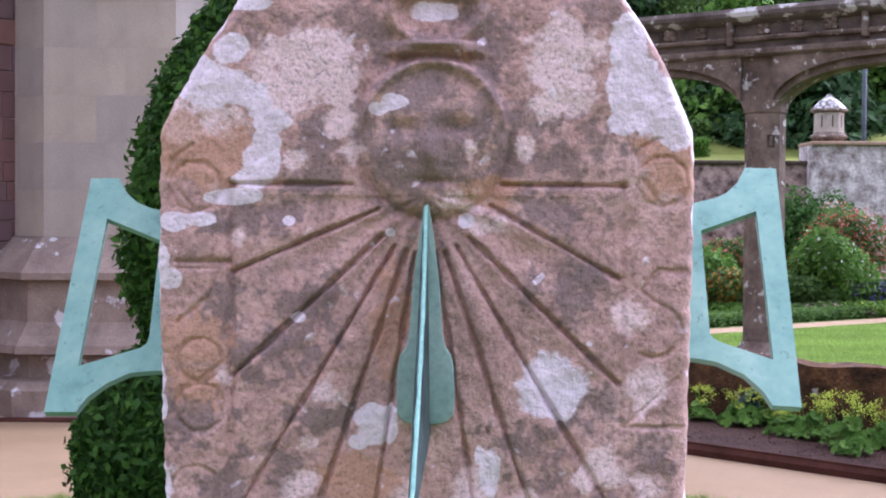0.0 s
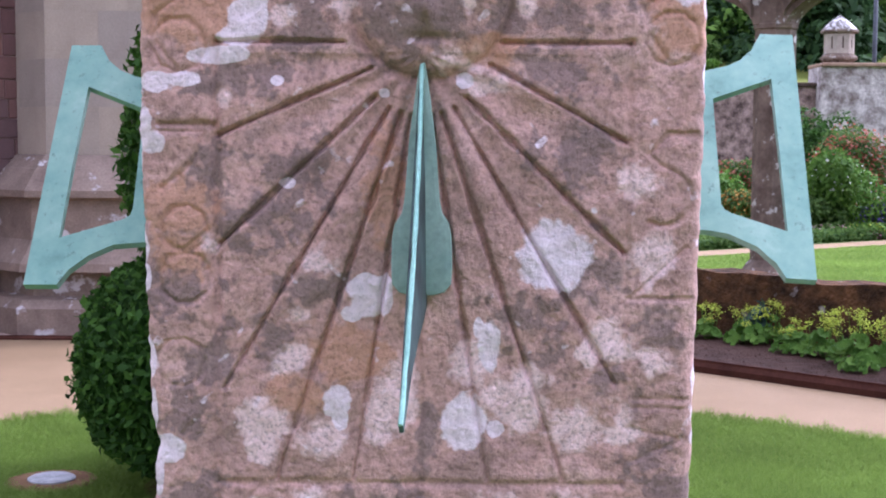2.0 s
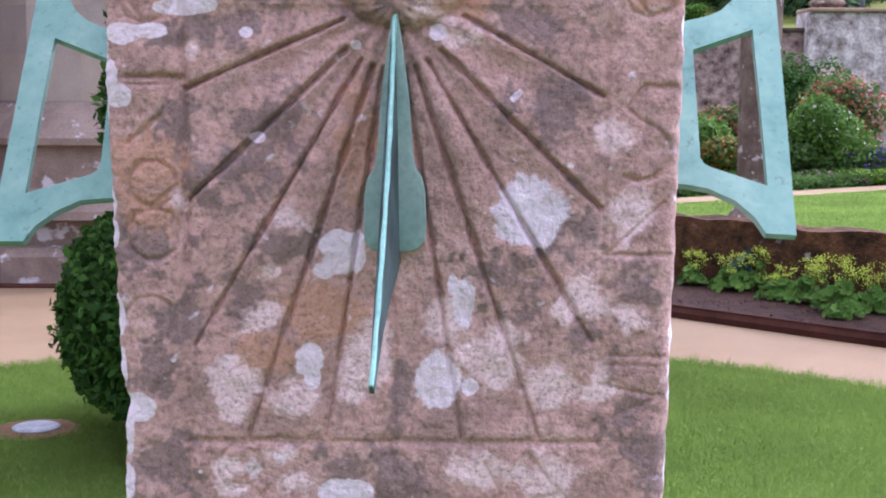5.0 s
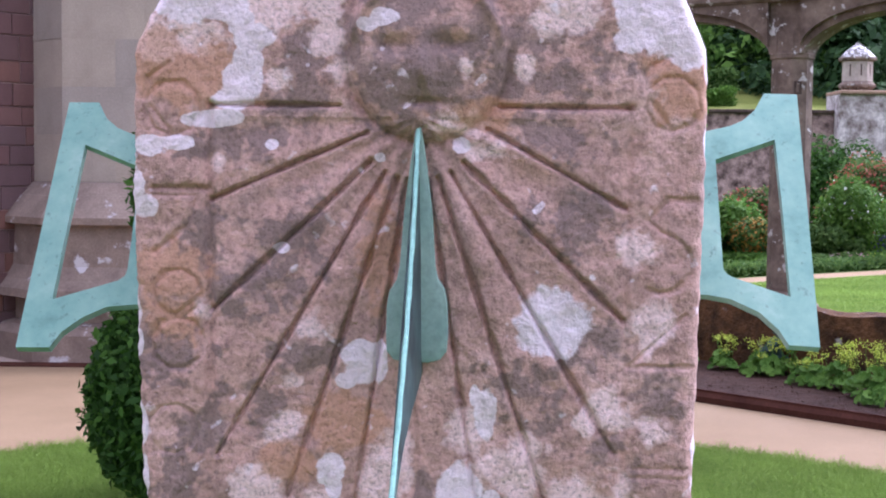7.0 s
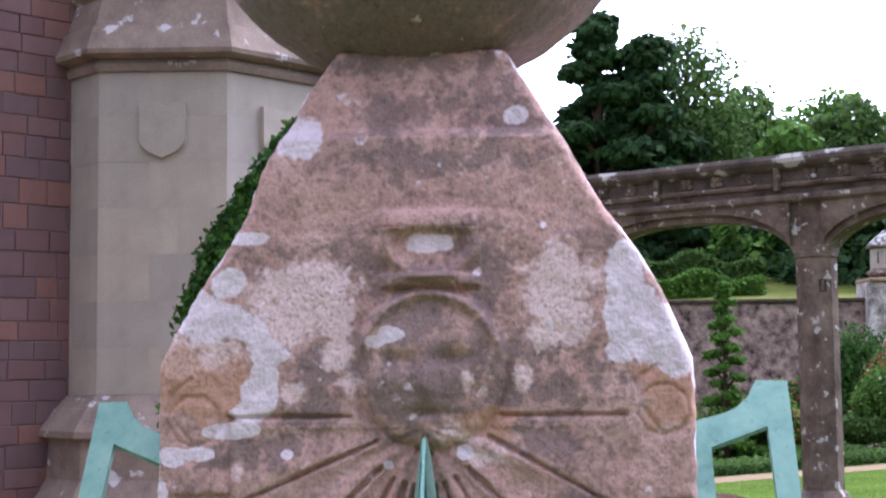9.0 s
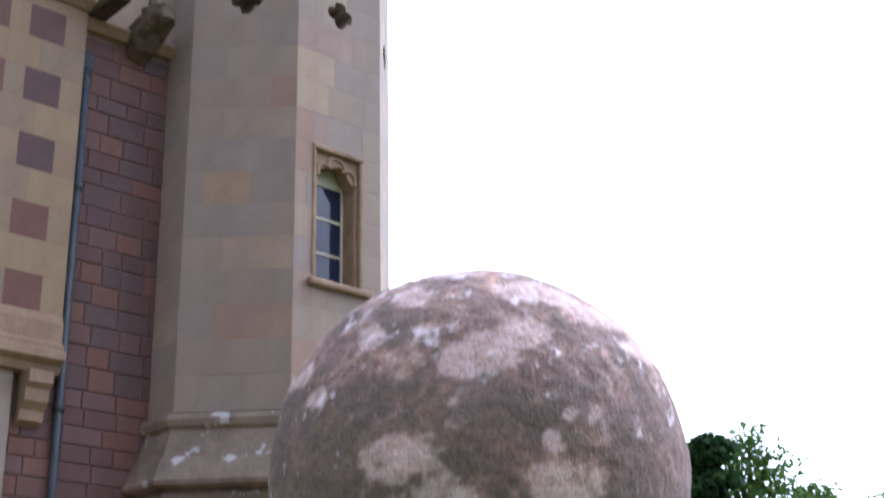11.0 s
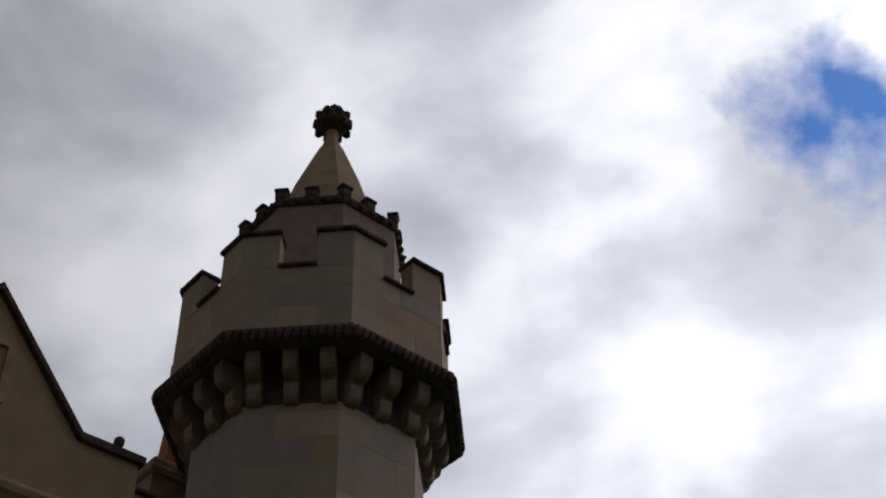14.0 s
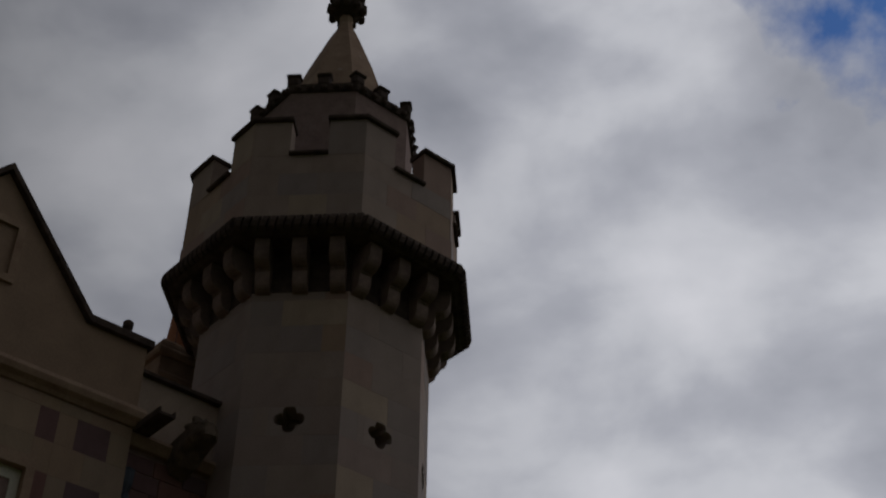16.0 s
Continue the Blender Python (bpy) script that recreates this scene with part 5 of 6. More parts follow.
def pipe_run():
    """Lead downpipe with its hopper in the angle of the wing."""
    p = thing("downpipe", "grey-blue lead downpipe fixed to the red wall", "pipe")
    for z0, z1, r in ((0.1, 7.45, 0.034), (0.9, 0.98, 0.044), (2.9, 2.98, 0.044), (4.5, 4.58, 0.044), (6.4, 6.48, 0.044)):
        v, f = lathe([(r, z0), (r, z1)], 12)
        piece("pipe" if z1 - z0 > 1 else "collar", mesh_of("pipe", v, f, LEAD, True), p, m=wall_frame(0.885, 0.12, 0))
    v, f = lathe([(0.045, 7.42), (0.055, 7.50), (0.08, 7.56), (0.085, 7.68), (0.09, 7.70)], 8)
    piece("hopper", mesh_of("hopper", v, f, LEAD), p, m=wall_frame(0.885, 0.06, 0))


pipe_run()


def gargoyle():
    """Weathered beast-headed water spout: blocky head, muzzle, ears, open throat."""
    bm = bmesh.new()
    rings = []
    for y, w, lo, hi in ((0.10, 0.13, -0.25, 0.10), (-0.04, 0.135, -0.20, 0.12), (-0.16, 0.125, -0.12, 0.15), (-0.26, 0.13, -0.06, 0.17), (-0.34, 0.115, -0.03, 0.16), (-0.39, 0.08, 0.0, 0.12)):
        mid, half = (lo + hi) / 2, (hi - lo) / 2
        rings.append([bm.verts.new((w * math.copysign(abs(math.cos(a)) ** 0.6, math.cos(a)), y, mid + half * math.copysign(abs(math.sin(a)) ** 0.6, math.sin(a)))) for a in (2 * math.pi * (k + 0.5) / 20 for k in range(20))])
    for a, b in zip(rings, rings[1:]):
        for k in range(20):
            bm.faces.new((a[k], a[(k + 1) % 20], b[(k + 1) % 20], b[k]))
    bm.faces.new(rings[0])
    bm.faces.new(rings[-1])
    for c, q in (((-0.07, -0.26, 0.17), 0.045), ((0.07, -0.26, 0.17), 0.045), ((0, -0.27, 0.185), 0.035), ((-0.10, -0.18, 0.13), 0.04), ((0.10, -0.18, 0.13), 0.04)):
        bmesh.ops.create_icosphere(bm, subdivisions=2, radius=q, matrix=Matrix.Translation(c))
    bmesh.ops.recalc_face_normals(bm, faces=bm.faces[:])
    for v in bm.verts:
        v.co += Vector((noise.noise(v.co * 14), noise.noise(v.co * 14 + Vector((5, 0, 0))), noise.noise(v.co * 14 + Vector((0, 5, 0))))) * 0.03
    me = bpy.data.meshes.new("gargoyle")
    bm.to_mesh(me)
    bm.free()
    me.materials.append(plain("grimy_stone", (0.07, 0.055, 0.042), (0.17, 0.125, 0.09), 9.0))
    piece("gargoyle", me, house, "weathered stone water spout", m=wall_frame(0.34, 0.10, 8.10))
    bm = bmesh.new()
    add_box(bm, (-0.07, -0.42, 8.10), (0.07, 0.1, 8.13), bevel=0.004)
    add_box(bm, (-0.085, -0.42, 8.10), (-0.065, 0.1, 8.17), bevel=0.004)
    add_box(bm, (0.065, -0.42, 8.10), (0.085, 0.1, 8.17), bevel=0.004)
    o = part("spout", bm, SOOT_SHADE, house, "dark lead spout")
    o.matrix_basis = wall_frame(0.80, 0.10, 0)


gargoyle()


def chimney():
    bm = bmesh.new()
    for half, z0, z1, bev in ((0.34, 8.4, 9.98, 0.012), (0.44, 9.98, 10.10, 0.035), (0.38, 10.10, 10.30, 0.012), (0.47, 10.30, 10.40, 0.03), (0.42, 10.40, 10.47, 0.015), (0.36, 10.47, 10.54, 0.03)):
        add_box(bm, (-half, -half, z0), (half, half, z1), bevel=bev)
    c = part("chimney", bm, MOULD, house, "cream stone chimney stack")
    c.matrix_basis = frame_at(-4.50, 11.13, 0.0, PHI + 45) @ Matrix.Diagonal((0.68, 0.68, 1, 1))
    v, f = lathe([(0.21, 10.53), (0.19, 10.64), (0.15, 10.95), (0.14, 11.10), (0.17, 11.12), (0.17, 11.19), (0.12, 11.20)], 20)
    piece("chimney_pot", mesh_of("chimney_pot", v, f, TERRA, True), c, "terracotta pot", m=Matrix.Translation((0.05, -0.05, 0)))
    v, f = lathe([(0.006, 10.5), (0.005, 12.4)], 6)
    piece("aerial_rod", mesh_of("aerial_rod", v, f, LEAD), c, m=Matrix.Translation((-0.1, -0.3, 0)))


chimney()
# roof mass behind the gable, and the far side of the tower's wing
bm = bmesh.new()
add_box(bm, (-4.25, 0.25, 0), (0.2, 6.0, 8.3))
o = part("rear_wall", bm, CREAM, house)
o.matrix_basis = wall_frame()

# ---- arcade across the garden side ----
PA = Vector((2.405, 9.481))
ARC_ANG = -36.0
SPAN = 2.172
arcade = thing("garden_arcade", "lichened sandstone garden arcade with flat pointed arches", "arcade")
arcade.matrix_basis = frame_at(PA.x, PA.y, -0.060, ARC_ANG)


def arcade_parts():
    # local x runs along the arcade, y away from the court; 0 is one pier
    th = 0.36
    piers = [SPAN * i for i in range(-4, 4)]
    r = 0.146
    for x in piers:
        v, f = loft([[(x + q * math.cos(radians(22.5 + 45 * k)) / math.cos(radians(22.5)), 0.18 + q * math.sin(radians(22.5 + 45 * k)) / math.cos(radians(22.5)), z) for k in range(8)]
                     for q, z in ((r + 0.10, 0), (r + 0.10, 0.46), (r + 0.03, 0.56), (r, 0.60), (r, 2.40), (r + 0.012, 2.41), (r + 0.012, 2.44), (r, 2.45), (r, 2.6))])
        p = piece("pier", fixed(mesh_of("pier", v, f, ARCADE)), arcade, "weathered octagonal stone pier")
        v, f = slab_hole([(-0.03, -0.05), (0.03, -0.05), (0.03, 0.05), (-0.03, 0.05)], [(-0.014, -0.035), (0.014, -0.035), (0.014, 0.035), (-0.014, 0.035)], 0.02)
        piece("iron_slot", mesh_of("iron_slot", v, f, SOOT_SHADE), p, m=Matrix.Translation((x + 0.10, 0.18 - r + 0.029, 2.18)) @ Matrix.Rotation(radians(45), 4, "Z"))
    for x0 in piers[:-1]:
        xa, xb = x0 + r * 0.92, x0 + SPAN - r * 0.92
        n = 36

        def low(x, drop=0.0):
            u = abs(2 * (x - xa) / (xb - xa) - 1)
            return 2.44 + (0.30 - drop) * (1 - u ** 2.6) ** 0.62

        for name, inset, y0, y1, mat in (("arch", 0.0, 0.05, th - 0.05, ARCADE), ("arch_rim", 0.07, -0.005, th + 0.005, ARCADE)):
            verts, faces = [], []
            xs = [xa + (xb - xa) * (0.5 - 0.5 * math.cos(math.pi * i / n)) for i in range(n + 1)]
            if name == "arch":
                xs = [x0 - 0.0] + xs + [x0 + SPAN]
            for x in xs:
                inside = xa - 1e-6 <= x <= xb + 1e-6
                u = 2 * (x - xa) / (xb - xa) - 1
                zl = low(x) if inside else 2.44
                if name == "arch_rim":
                    zl = zl + 0.06
                zt = 2.86
                verts += [(x, y0, zl), (x, y0, zt), (x, y1, zl), (x, y1, zt)]
            for i in range(len(xs) - 1):
                a, b = 4 * i, 4 * i + 4
                faces += [(a, b, b + 1, a + 1), (a + 2, a + 3, b + 3, b + 2), (a, a + 2, b + 2, b)]
            faces += [(0, 1, 3, 2), (len(verts) - 4, len(verts) - 2, len(verts) - 1, len(verts) - 3)]
            piece(name, fixed(mesh_of(name, verts, faces, mat)), arcade)

    def run(name, prof, mat, label=""):
        m = len(prof)
        x0, x1 = piers[0], piers[-1]
        k = 60
        verts = []
        for i in range(k + 1):
            x = x0 + (x1 - x0) * i / k
            verts += [(x, y + 0.006 * noise.noise((x * 3, y * 9, z * 5)), z + 0.008 * noise.noise((x * 2.3, z * 7, 2))) for y, z in prof]
        faces = [(i * m + j, (i + 1) * m + j, (i + 1) * m + (j + 1) % m, i * m + (j + 1) % m) for i in range(k) for j in range(m)]
        faces += [tuple(range(m)), tuple(reversed(range(k * m, k * m + m)))]
        piece(name, fixed(mesh_of(name, verts, faces, mat)), arcade, label)

    run("string_mould", [(-0.02, 2.84), (-0.045, 2.86), (-0.045, 2.885), (-0.02, 2.905), (th + 0.02, 2.905), (th + 0.02, 2.84)], ARCADE)
    run("frieze", [(0.02, 2.90), (0.02, 3.125), (th - 0.02, 3.125), (th - 0.02, 2.90)], plain("grimy_frieze", (0.06, 0.047, 0.04), (0.17, 0.13, 0.105), 6.0), "carved grimy frieze")
    run("frieze_sill", [(0.025, 2.955), (-0.02, 2.965), (-0.03, 2.985), (-0.02, 3.0), (0.025, 3.0)], ARCADE)
    run("cornice", [(-0.0, 3.10), (-0.05, 3.12), (-0.09, 3.15), (-0.10, 3.18), (-0.08, 3.215), (th / 2, 3.235), (th + 0.09, 3.21), (th + 0.09, 3.16), (th, 3.10)], plain("lichened_cornice", (0.075, 0.06, 0.052), (0.19, 0.16, 0.14), 5.0, spots=((0.55, 0.54, 0.52), 5.0, 0.57)), "lichen-whitened cornice")
    # carved bosses in the frieze
    random.seed(3)
    x = piers[0] + 0.1
    i = 0
    while x < piers[-1]:
        bm = bmesh.new()
        if i % 4 == 3:
            add_box(bm, (x - 0.025, -0.045, 2.93), (x + 0.025, 0.03, 3.14), bevel=0.01)
        else:
            for k in range(4):
                a = math.pi / 4 + math.pi / 2 * k
                bmesh.ops.create_icosphere(bm, subdivisions=1, radius=0.034, matrix=Matrix.Translation((x + 0.034 * math.cos(a), 0.012, 3.055 + 0.034 * math.sin(a))))
            bmesh.ops.create_icosphere(bm, subdivisions=1, radius=0.024, matrix=Matrix.Translation((x, -0.008, 3.055)))
        part("frieze_boss", bm, ARCADE, arcade)
        x += 0.27
        i += 1


arcade_parts()

# ---- bed, dwarf wall and edging before the arcade ----
E0, E1 = Vector((1.576, 7.385)), Vector((2.485, 6.508))
W0, W1 = Vector((1.87, 8.969)), Vector((2.87, 7.838))
ED, WD = (E1 - E0).normalized(), (W1 - W0).normalized()


def strip(name, a, b, th, z0, z1, mat, label, category, segs=40, rough=0.0, away=1):
    d = (b - a).normalized()
    nrm = Vector((-d.y, d.x)) * away
    rings = []
    for i in range(segs + 1):
        p = a + (b - a) * i / segs
        j = lambda s: rough * noise.noise((p.x * 4, p.y * 4, s * 3.1))
        rings.append([(p.x + nrm.x * j(1), p.y + nrm.y * j(1), z0), (p.x + nrm.x * j(2), p.y + nrm.y * j(2), (z0 + z1) / 2 + j(3)), (p.x + nrm.x * (0.03 + j(4)), p.y + nrm.y * (0.03 + j(4)), z1 + j(5)), (p.x + nrm.x * th, p.y + nrm.y * th, z1 + j(6)), (p.x + nrm.x * th, p.y + nrm.y * th, z0)])
    v, f = loft(rings)
    return piece(name, fixed(mesh_of(name, v, f, mat)), None, label, category=category, kind="structure")


strip("dwarf_wall", W0 - WD * 5, W1 + WD * 6, 0.34, 0.0, 0.50, MOSSY, "low mossy stone wall behind the flower bed", "wall", 160, 0.035)
strip("edging", E0 - ED * 1.6, E1 + ED * 6, 0.02, 0.0, 0.085, BOARD, "rusty brown edging along the flower bed", "edging", 4)
c0, c1 = E0 - ED * 1.6, W0 - WD * 2.3
sheet("flower_bed", [tuple(c0 + Vector((0.02, 0.02))), tuple(E1 + ED * 6), tuple(W1 + WD * 6 + Vector((0.1, 0.1))), tuple(c1 + Vector((0.1, 0.1)))], 0.055, SOIL, "dark soil of the flower bed", "soil")
strip("tower_edging", Vector((-9.0, 8.56)), Vector((-1.2, 8.61)), 0.02, 0.0, 0.035, BOARD, "thin rusty edging before the tower", "edging", 4)
sheet("margin", [(-9.0, 8.585), (-1.2, 8.63), (-0.9, 10.0), (-9, 10.0)], 0.022, plain("pale_gravel", (0.45, 0.36, 0.30), (0.56, 0.46, 0.38), 3.0, fine=120.0), "pale gravel margin at the foot of the tower", "gravel")


def clods():
    pts, n = [], 700
    r = np.random.default_rng(4)
    for i in range(n):
        t, s = r.uniform(-1, 3.5), r.uniform(0.05, 1.0)
        p = E0 + ED * t + Vector((-ED.y, ED.x)) * s
        pts.append((p.x, p.y, 0.058))
    vv, qq = leaf_cloud(pts, [(0, 0, 1)] * n, 0.013, 8, aspect=1.2)
    piece("soil_clods", quads_mesh("soil_clods", vv, qq, SOIL), None, "crumbs of dark soil", category="soil", kind="stuff")


clods()


def bedding_plant(x, y, w, h, seed, leafmat=LIGHTLEAF, flower=LIME, blooms=60):
    r = np.random.default_rng(seed)
    pl = thing("bedding_plant", "low leafy bedding plant with lime-yellow flower sprays", "plant", (x, y, 0.05), "plants in the flower bed")
    n = int(56 * w / 0.26)
    a, d = r.uniform(0, 2 * math.pi, n), np.sqrt(r.uniform(0, 1, n)) * w * 0.5
    z = h * 0.62 * (1 - (d / (w * 0.55)) ** 2) * r.uniform(0.35, 1, n) + 0.02
    # lobed, slightly cupped leaves on short stalks
    verts, faces = [], []
    for an0, dd, zz in zip(a, d, z):
        c = Vector((dd * math.cos(an0), dd * math.sin(an0), zz))
        nn = Vector((math.cos(an0) * 0.6, math.sin(an0) * 0.6 - 0.35, 0.8)) + Vector(r.normal(0, 0.28, 3))
        nn.normalize()
        t = nn.orthogonal().normalized()
        b = nn.cross(t)
        s = r.uniform(0.022, 0.048)
        k0 = len(verts)
        verts.append(c - nn * s * 0.3)
        for k in range(14):
            an = 2 * math.pi * k / 14
            rr = s * (1.0 if k % 2 else 0.84) * (0.35 if k == 0 else 1.0)
            verts.append(c + t * rr * math.cos(an) + b * rr * math.sin(an))
        faces += [(k0, k0 + 1 + k, k0 + 1 + (k + 1) % 14) for k in range(14)]
    piece("leaves", mesh_of("leaves", verts, faces, leafmat), pl, kind="stuff")
    if blooms:
        each = 34
        m = blooms * each
        a, d = r.uniform(0, 2 * math.pi, blooms), np.sqrt(r.uniform(0, 1, blooms)) * w * 0.44
        c = np.c_[d * np.cos(a), d * np.sin(a), h * r.uniform(0.62, 1.05, blooms)]
        pp = np.repeat(c, each, 0) + r.normal(0, 1, (m, 3)) * np.array((0.020, 0.020, 0.013))
        v, q = leaf_cloud(pp, np.tile((0, -0.3, 1), (m, 1)), 0.012, seed + 1, aspect=1.1)
        piece("blossom", quads_mesh("blossom", v, q, flower), pl, "lime-yellow flower sprays", kind="stuff")
        sv, sf = [], []
        for cc in c:
            k = len(sv)
            sv += [(cc[0] * 0.5 - 0.0018, cc[1] * 0.5, 0), (cc[0] * 0.5 + 0.0018, cc[1] * 0.5, 0), (cc[0] + 0.0012, cc[1], cc[2]), (cc[0] - 0.0012, cc[1], cc[2])]
            sf.append((k, k + 1, k + 2, k + 3))
        piece("stem_tuft", mesh_of("stems", sv, sf, leafmat), pl)


BN = Vector((-ED.y, ED.x))
for i, (x, y, w, h, bl) in enumerate(((1.83, 8.58, 0.20, 0.24, 6), (2.06, 8.34, 0.30, 0.25, 6), (2.24, 8.33, 0.16, 0.30, 6), (2.30, 7.92, 0.30, 0.25, 5), (2.42, 7.72, 0.22, 0.28, 8), (2.56, 7.42, 0.34, 0.33, 13), (2.52, 7.18, 0.24, 0.18, 0), (2.80, 7.42, 0.30, 0.28, 8), (3.0, 7.0, 0.4, 0.34, 10), (1.55, 8.9, 0.3, 0.26, 7))):
    bedding_plant(x, y, w, h, 50 + i, blooms=int(bl * 1.5))
bedding_plant(2.20, 8.55, 0.26, 0.44, 80, BLUELEAF, blooms=0)


# ---- clipped yew on the lawn ----
def topiary():
    t = thing("clipped_yew", "dense dark green clipped yew, beehive shaped", "topiary", (-0.60, 4.40, 0.0))
    prof = [(0.42, 0.02), (0.60, 0.10), (0.82, 0.25), (0.90, 0.45), (0.90, 0.62), (0.84, 0.80), (0.74, 0.92), (0.62, 0.98), (0.64, 1.06), (0.70, 1.20), (0.705, 1.40), (0.66, 1.75), (0.57, 2.05), (0.42, 2.30), (0.25, 2.52), (0.10, 2.66)]
    v, f = lathe([(r * 0.94, z) for r, z in prof], 48)
    v = [Vector(q) * 1.0 for q in v]
    v = [Vector((q.x, q.y, q.z)) + Vector((q.x, q.y, 0)) * 0.05 * noise.noise(q * 3) for q in v]
    piece("inner_mass", mesh_of("inner_mass", v, f, YEW, True), t)
    r = np.random.default_rng(12)
    n = 52000
    k = r.uniform(0.0, 1.0, n)
    zz = np.interp(k, [0, 0.5, 1], [0.05, 1.0, 2.68])
    rr = np.interp(zz, [q[1] for q in prof], [q[0] for q in prof])
    a = r.uniform(0, 2 * math.pi, n)
    lump = np.array([noise.noise((math.cos(x) * 2.5, math.sin(x) * 2.5, y * 3)) for x, y in zip(a, zz)])
    rr = rr * (1 + 0.045 * lump) + r.normal(0, 0.020, n)
    p = np.c_[rr * np.cos(a), rr * np.sin(a), zz]
    v, q = leaf_cloud(p, np.c_[np.cos(a), np.sin(a), np.full(n, 0.5)], 0.027, 13, aspect=1.7, jitter=1.0)
    piece("leaves", quads_mesh("leaves", v, q, YEW), t, kind="stuff")
    v, f = lathe([(0.09, 0.0), (0.06, 0.4)], 10)
    piece("trunk", mesh_of("trunk", v, f, BARK, True), t)


topiary()
sheet("bare_ring", [(-0.60 + 0.66 * math.cos(a / 20 * math.pi) * (1 + 0.05 * math.sin(a * 3)), 4.40 + 0.66 * math.sin(a / 20 * math.pi) * (1 + 0.05 * math.cos(a * 2))) for a in range(40)], 0.034, BARE, "bare brown earth under the yew", "soil")
dr = thing("drain_cover", "pale round drain cover set in worn turf", "drain", (-1.665, 4.40, 0.03))
v, f = lathe([(0.098, 0.0), (0.098, 0.012), (0.085, 0.018), (0.02, 0.014)], 28)
piece("cover", mesh_of("cover", v, f, WHITEISH), dr)
v, f = lathe([(0.19, 0.0), (0.16, 0.006)], 28)
piece("worn_ring", mesh_of("worn_ring", v, f, BARE), dr, "ring of bare earth")


# ---- the walled garden beyond ----


FAR0, FARD = Vector((3.55, 17.03)), Vector((0.806, 0.592))
FARN = Vector((-0.592, 0.806))


def garden_grass():
    """Grass of the parterre between the arcade and the far path."""
    r = np.random.default_rng(17)
    n = 130000
    x, y = r.uniform(2.0, 9.0, n), r.uniform(9.6, 19.5, n)
    keep = (y > 10.9 + 0.727 * (2.6 - x)) & (y < FAR0.y - 0.35 + 0.735 * (x - FAR0.x)) & (x > 0.14 * (y + 1.2)) & (x < 0.38 * (y + 1.2))
    x, y = x[keep], y[keep]
    n = len(x)
    h, lean = r.uniform(0.012, 0.03, n), r.normal(0, 0.03, (n, 2))
    v = np.empty((n, 4, 3))
    v[:, 0] = np.c_[x - 0.006, y, np.full(n, -0.006)]
    v[:, 1] = np.c_[x + 0.006, y, np.full(n, -0.006)]
    v[:, 2] = np.c_[x + lean[:, 0] + 0.002, y + lean[:, 1], h]
    v[:, 3] = np.c_[x + lean[:, 0] - 0.002, y + lean[:, 1], h]
    piece("garden_grass", quads_mesh("garden_grass", v.reshape(-1, 3), np.arange(n * 4).reshape(n, 4), BLADE), None, "mown bright green grass beyond the arcade", category="grass", kind="stuff")


garden_grass()
sheet("garden_path", [tuple(FAR0 + FARD * a + FARN * b) for a, b in ((-14, -0.3), (9, -0.3), (9, 0.3), (-14, 0.3))], 0.012, GRAVEL, "narrow pale gravel path", "path")


def shrub(x, y, z, w, d, h, seed, mat, label, n=4200, size=0.055, flower=None, fn=300, category="shrub"):
    s = thing("shrub", label, category, (x, y, z), "shrubs in the border")
    r = np.random.default_rng(seed)
    lob = [(r.uniform(-0.32, 0.32) * w, r.uniform(-0.3, 0.3) * d, r.uniform(0.3, 0.72) * h, r.uniform(0.26, 0.42)) for _ in range(9)]

    def cloud(n, grow):
        p, nr = [], []
        for i in range(n):
            cx, cy, cz, rr = lob[i % len(lob)]
            v = r.normal(0, 1, 3)
            v /= np.linalg.norm(v)
            k = grow * r.uniform(0.72, 1.03)
            q = np.array((cx + v[0] * rr * w * k, cy + v[1] * rr * d * k, max(0.02, cz + v[2] * rr * h * k)))
            p.append(q)
            nr.append(v + (0, 0, 0.4))
        return p, nr
    v, q = leaf_cloud(*cloud(n, 1.0), size, seed + 1)
    piece("leaves", quads_mesh("leaves", v, q, mat), s, kind="stuff")
    if flower:
        p, nr = cloud(fn, 1.05)
        v, q = leaf_cloud(p, nr, size * 0.8, seed + 2, aspect=1.1)
        piece("blossom", quads_mesh("blossom", v, q, flower), s, kind="stuff")
    v, f = lathe([(0.03, 0), (0.015, h * 0.5)], 6)
    piece("stem", mesh_of("stem", v, f, BARK), s)


# beds along the far path: place, size, leaf, flower
shrub(3.96, 20.89, 0, 1.08, 1.08, 1.02, 100, LIGHTLEAF, "bright green feathery border shrub")
shrub(4.44, 20.41, 0, 0.96, 0.72, 0.73, 101, LEAF, "low rusty-orange border shrub", flower=RUSTLEAF, fn=3600)
shrub(4.32, 20.17, 0, 1.32, 0.60, 0.20, 102, LIGHTLEAF, "low box-green border plant")
shrub(4.70, 21.61, 0, 1.08, 0.84, 1.33, 110, LEAF, "red-flowered shrub against the wall", flower=REDFLOWER, fn=2200)
shrub(5.64, 20.53, 0, 1.08, 0.84, 0.72, 104, LEAF, "mid-green rounded garden shrub", n=5000)
shrub(6.18, 20.89, 0, 1.20, 1.08, 1.36, 103, LIGHTLEAF, "flowering shrub dotted with white roses", n=6500, flower=WHITEFLOWER, fn=260)
shrub(6.72, 21.97, 0, 1.80, 0.84, 1.76, 105, LEAF, "bush of coppery red plumes", flower=REDFLOWER, fn=3600)
shrub(6.06, 20.11, 0, 1.08, 0.48, 0.20, 106, LEAF, "pink and magenta bedding flowers", flower=PINKFLOWER, fn=1500)
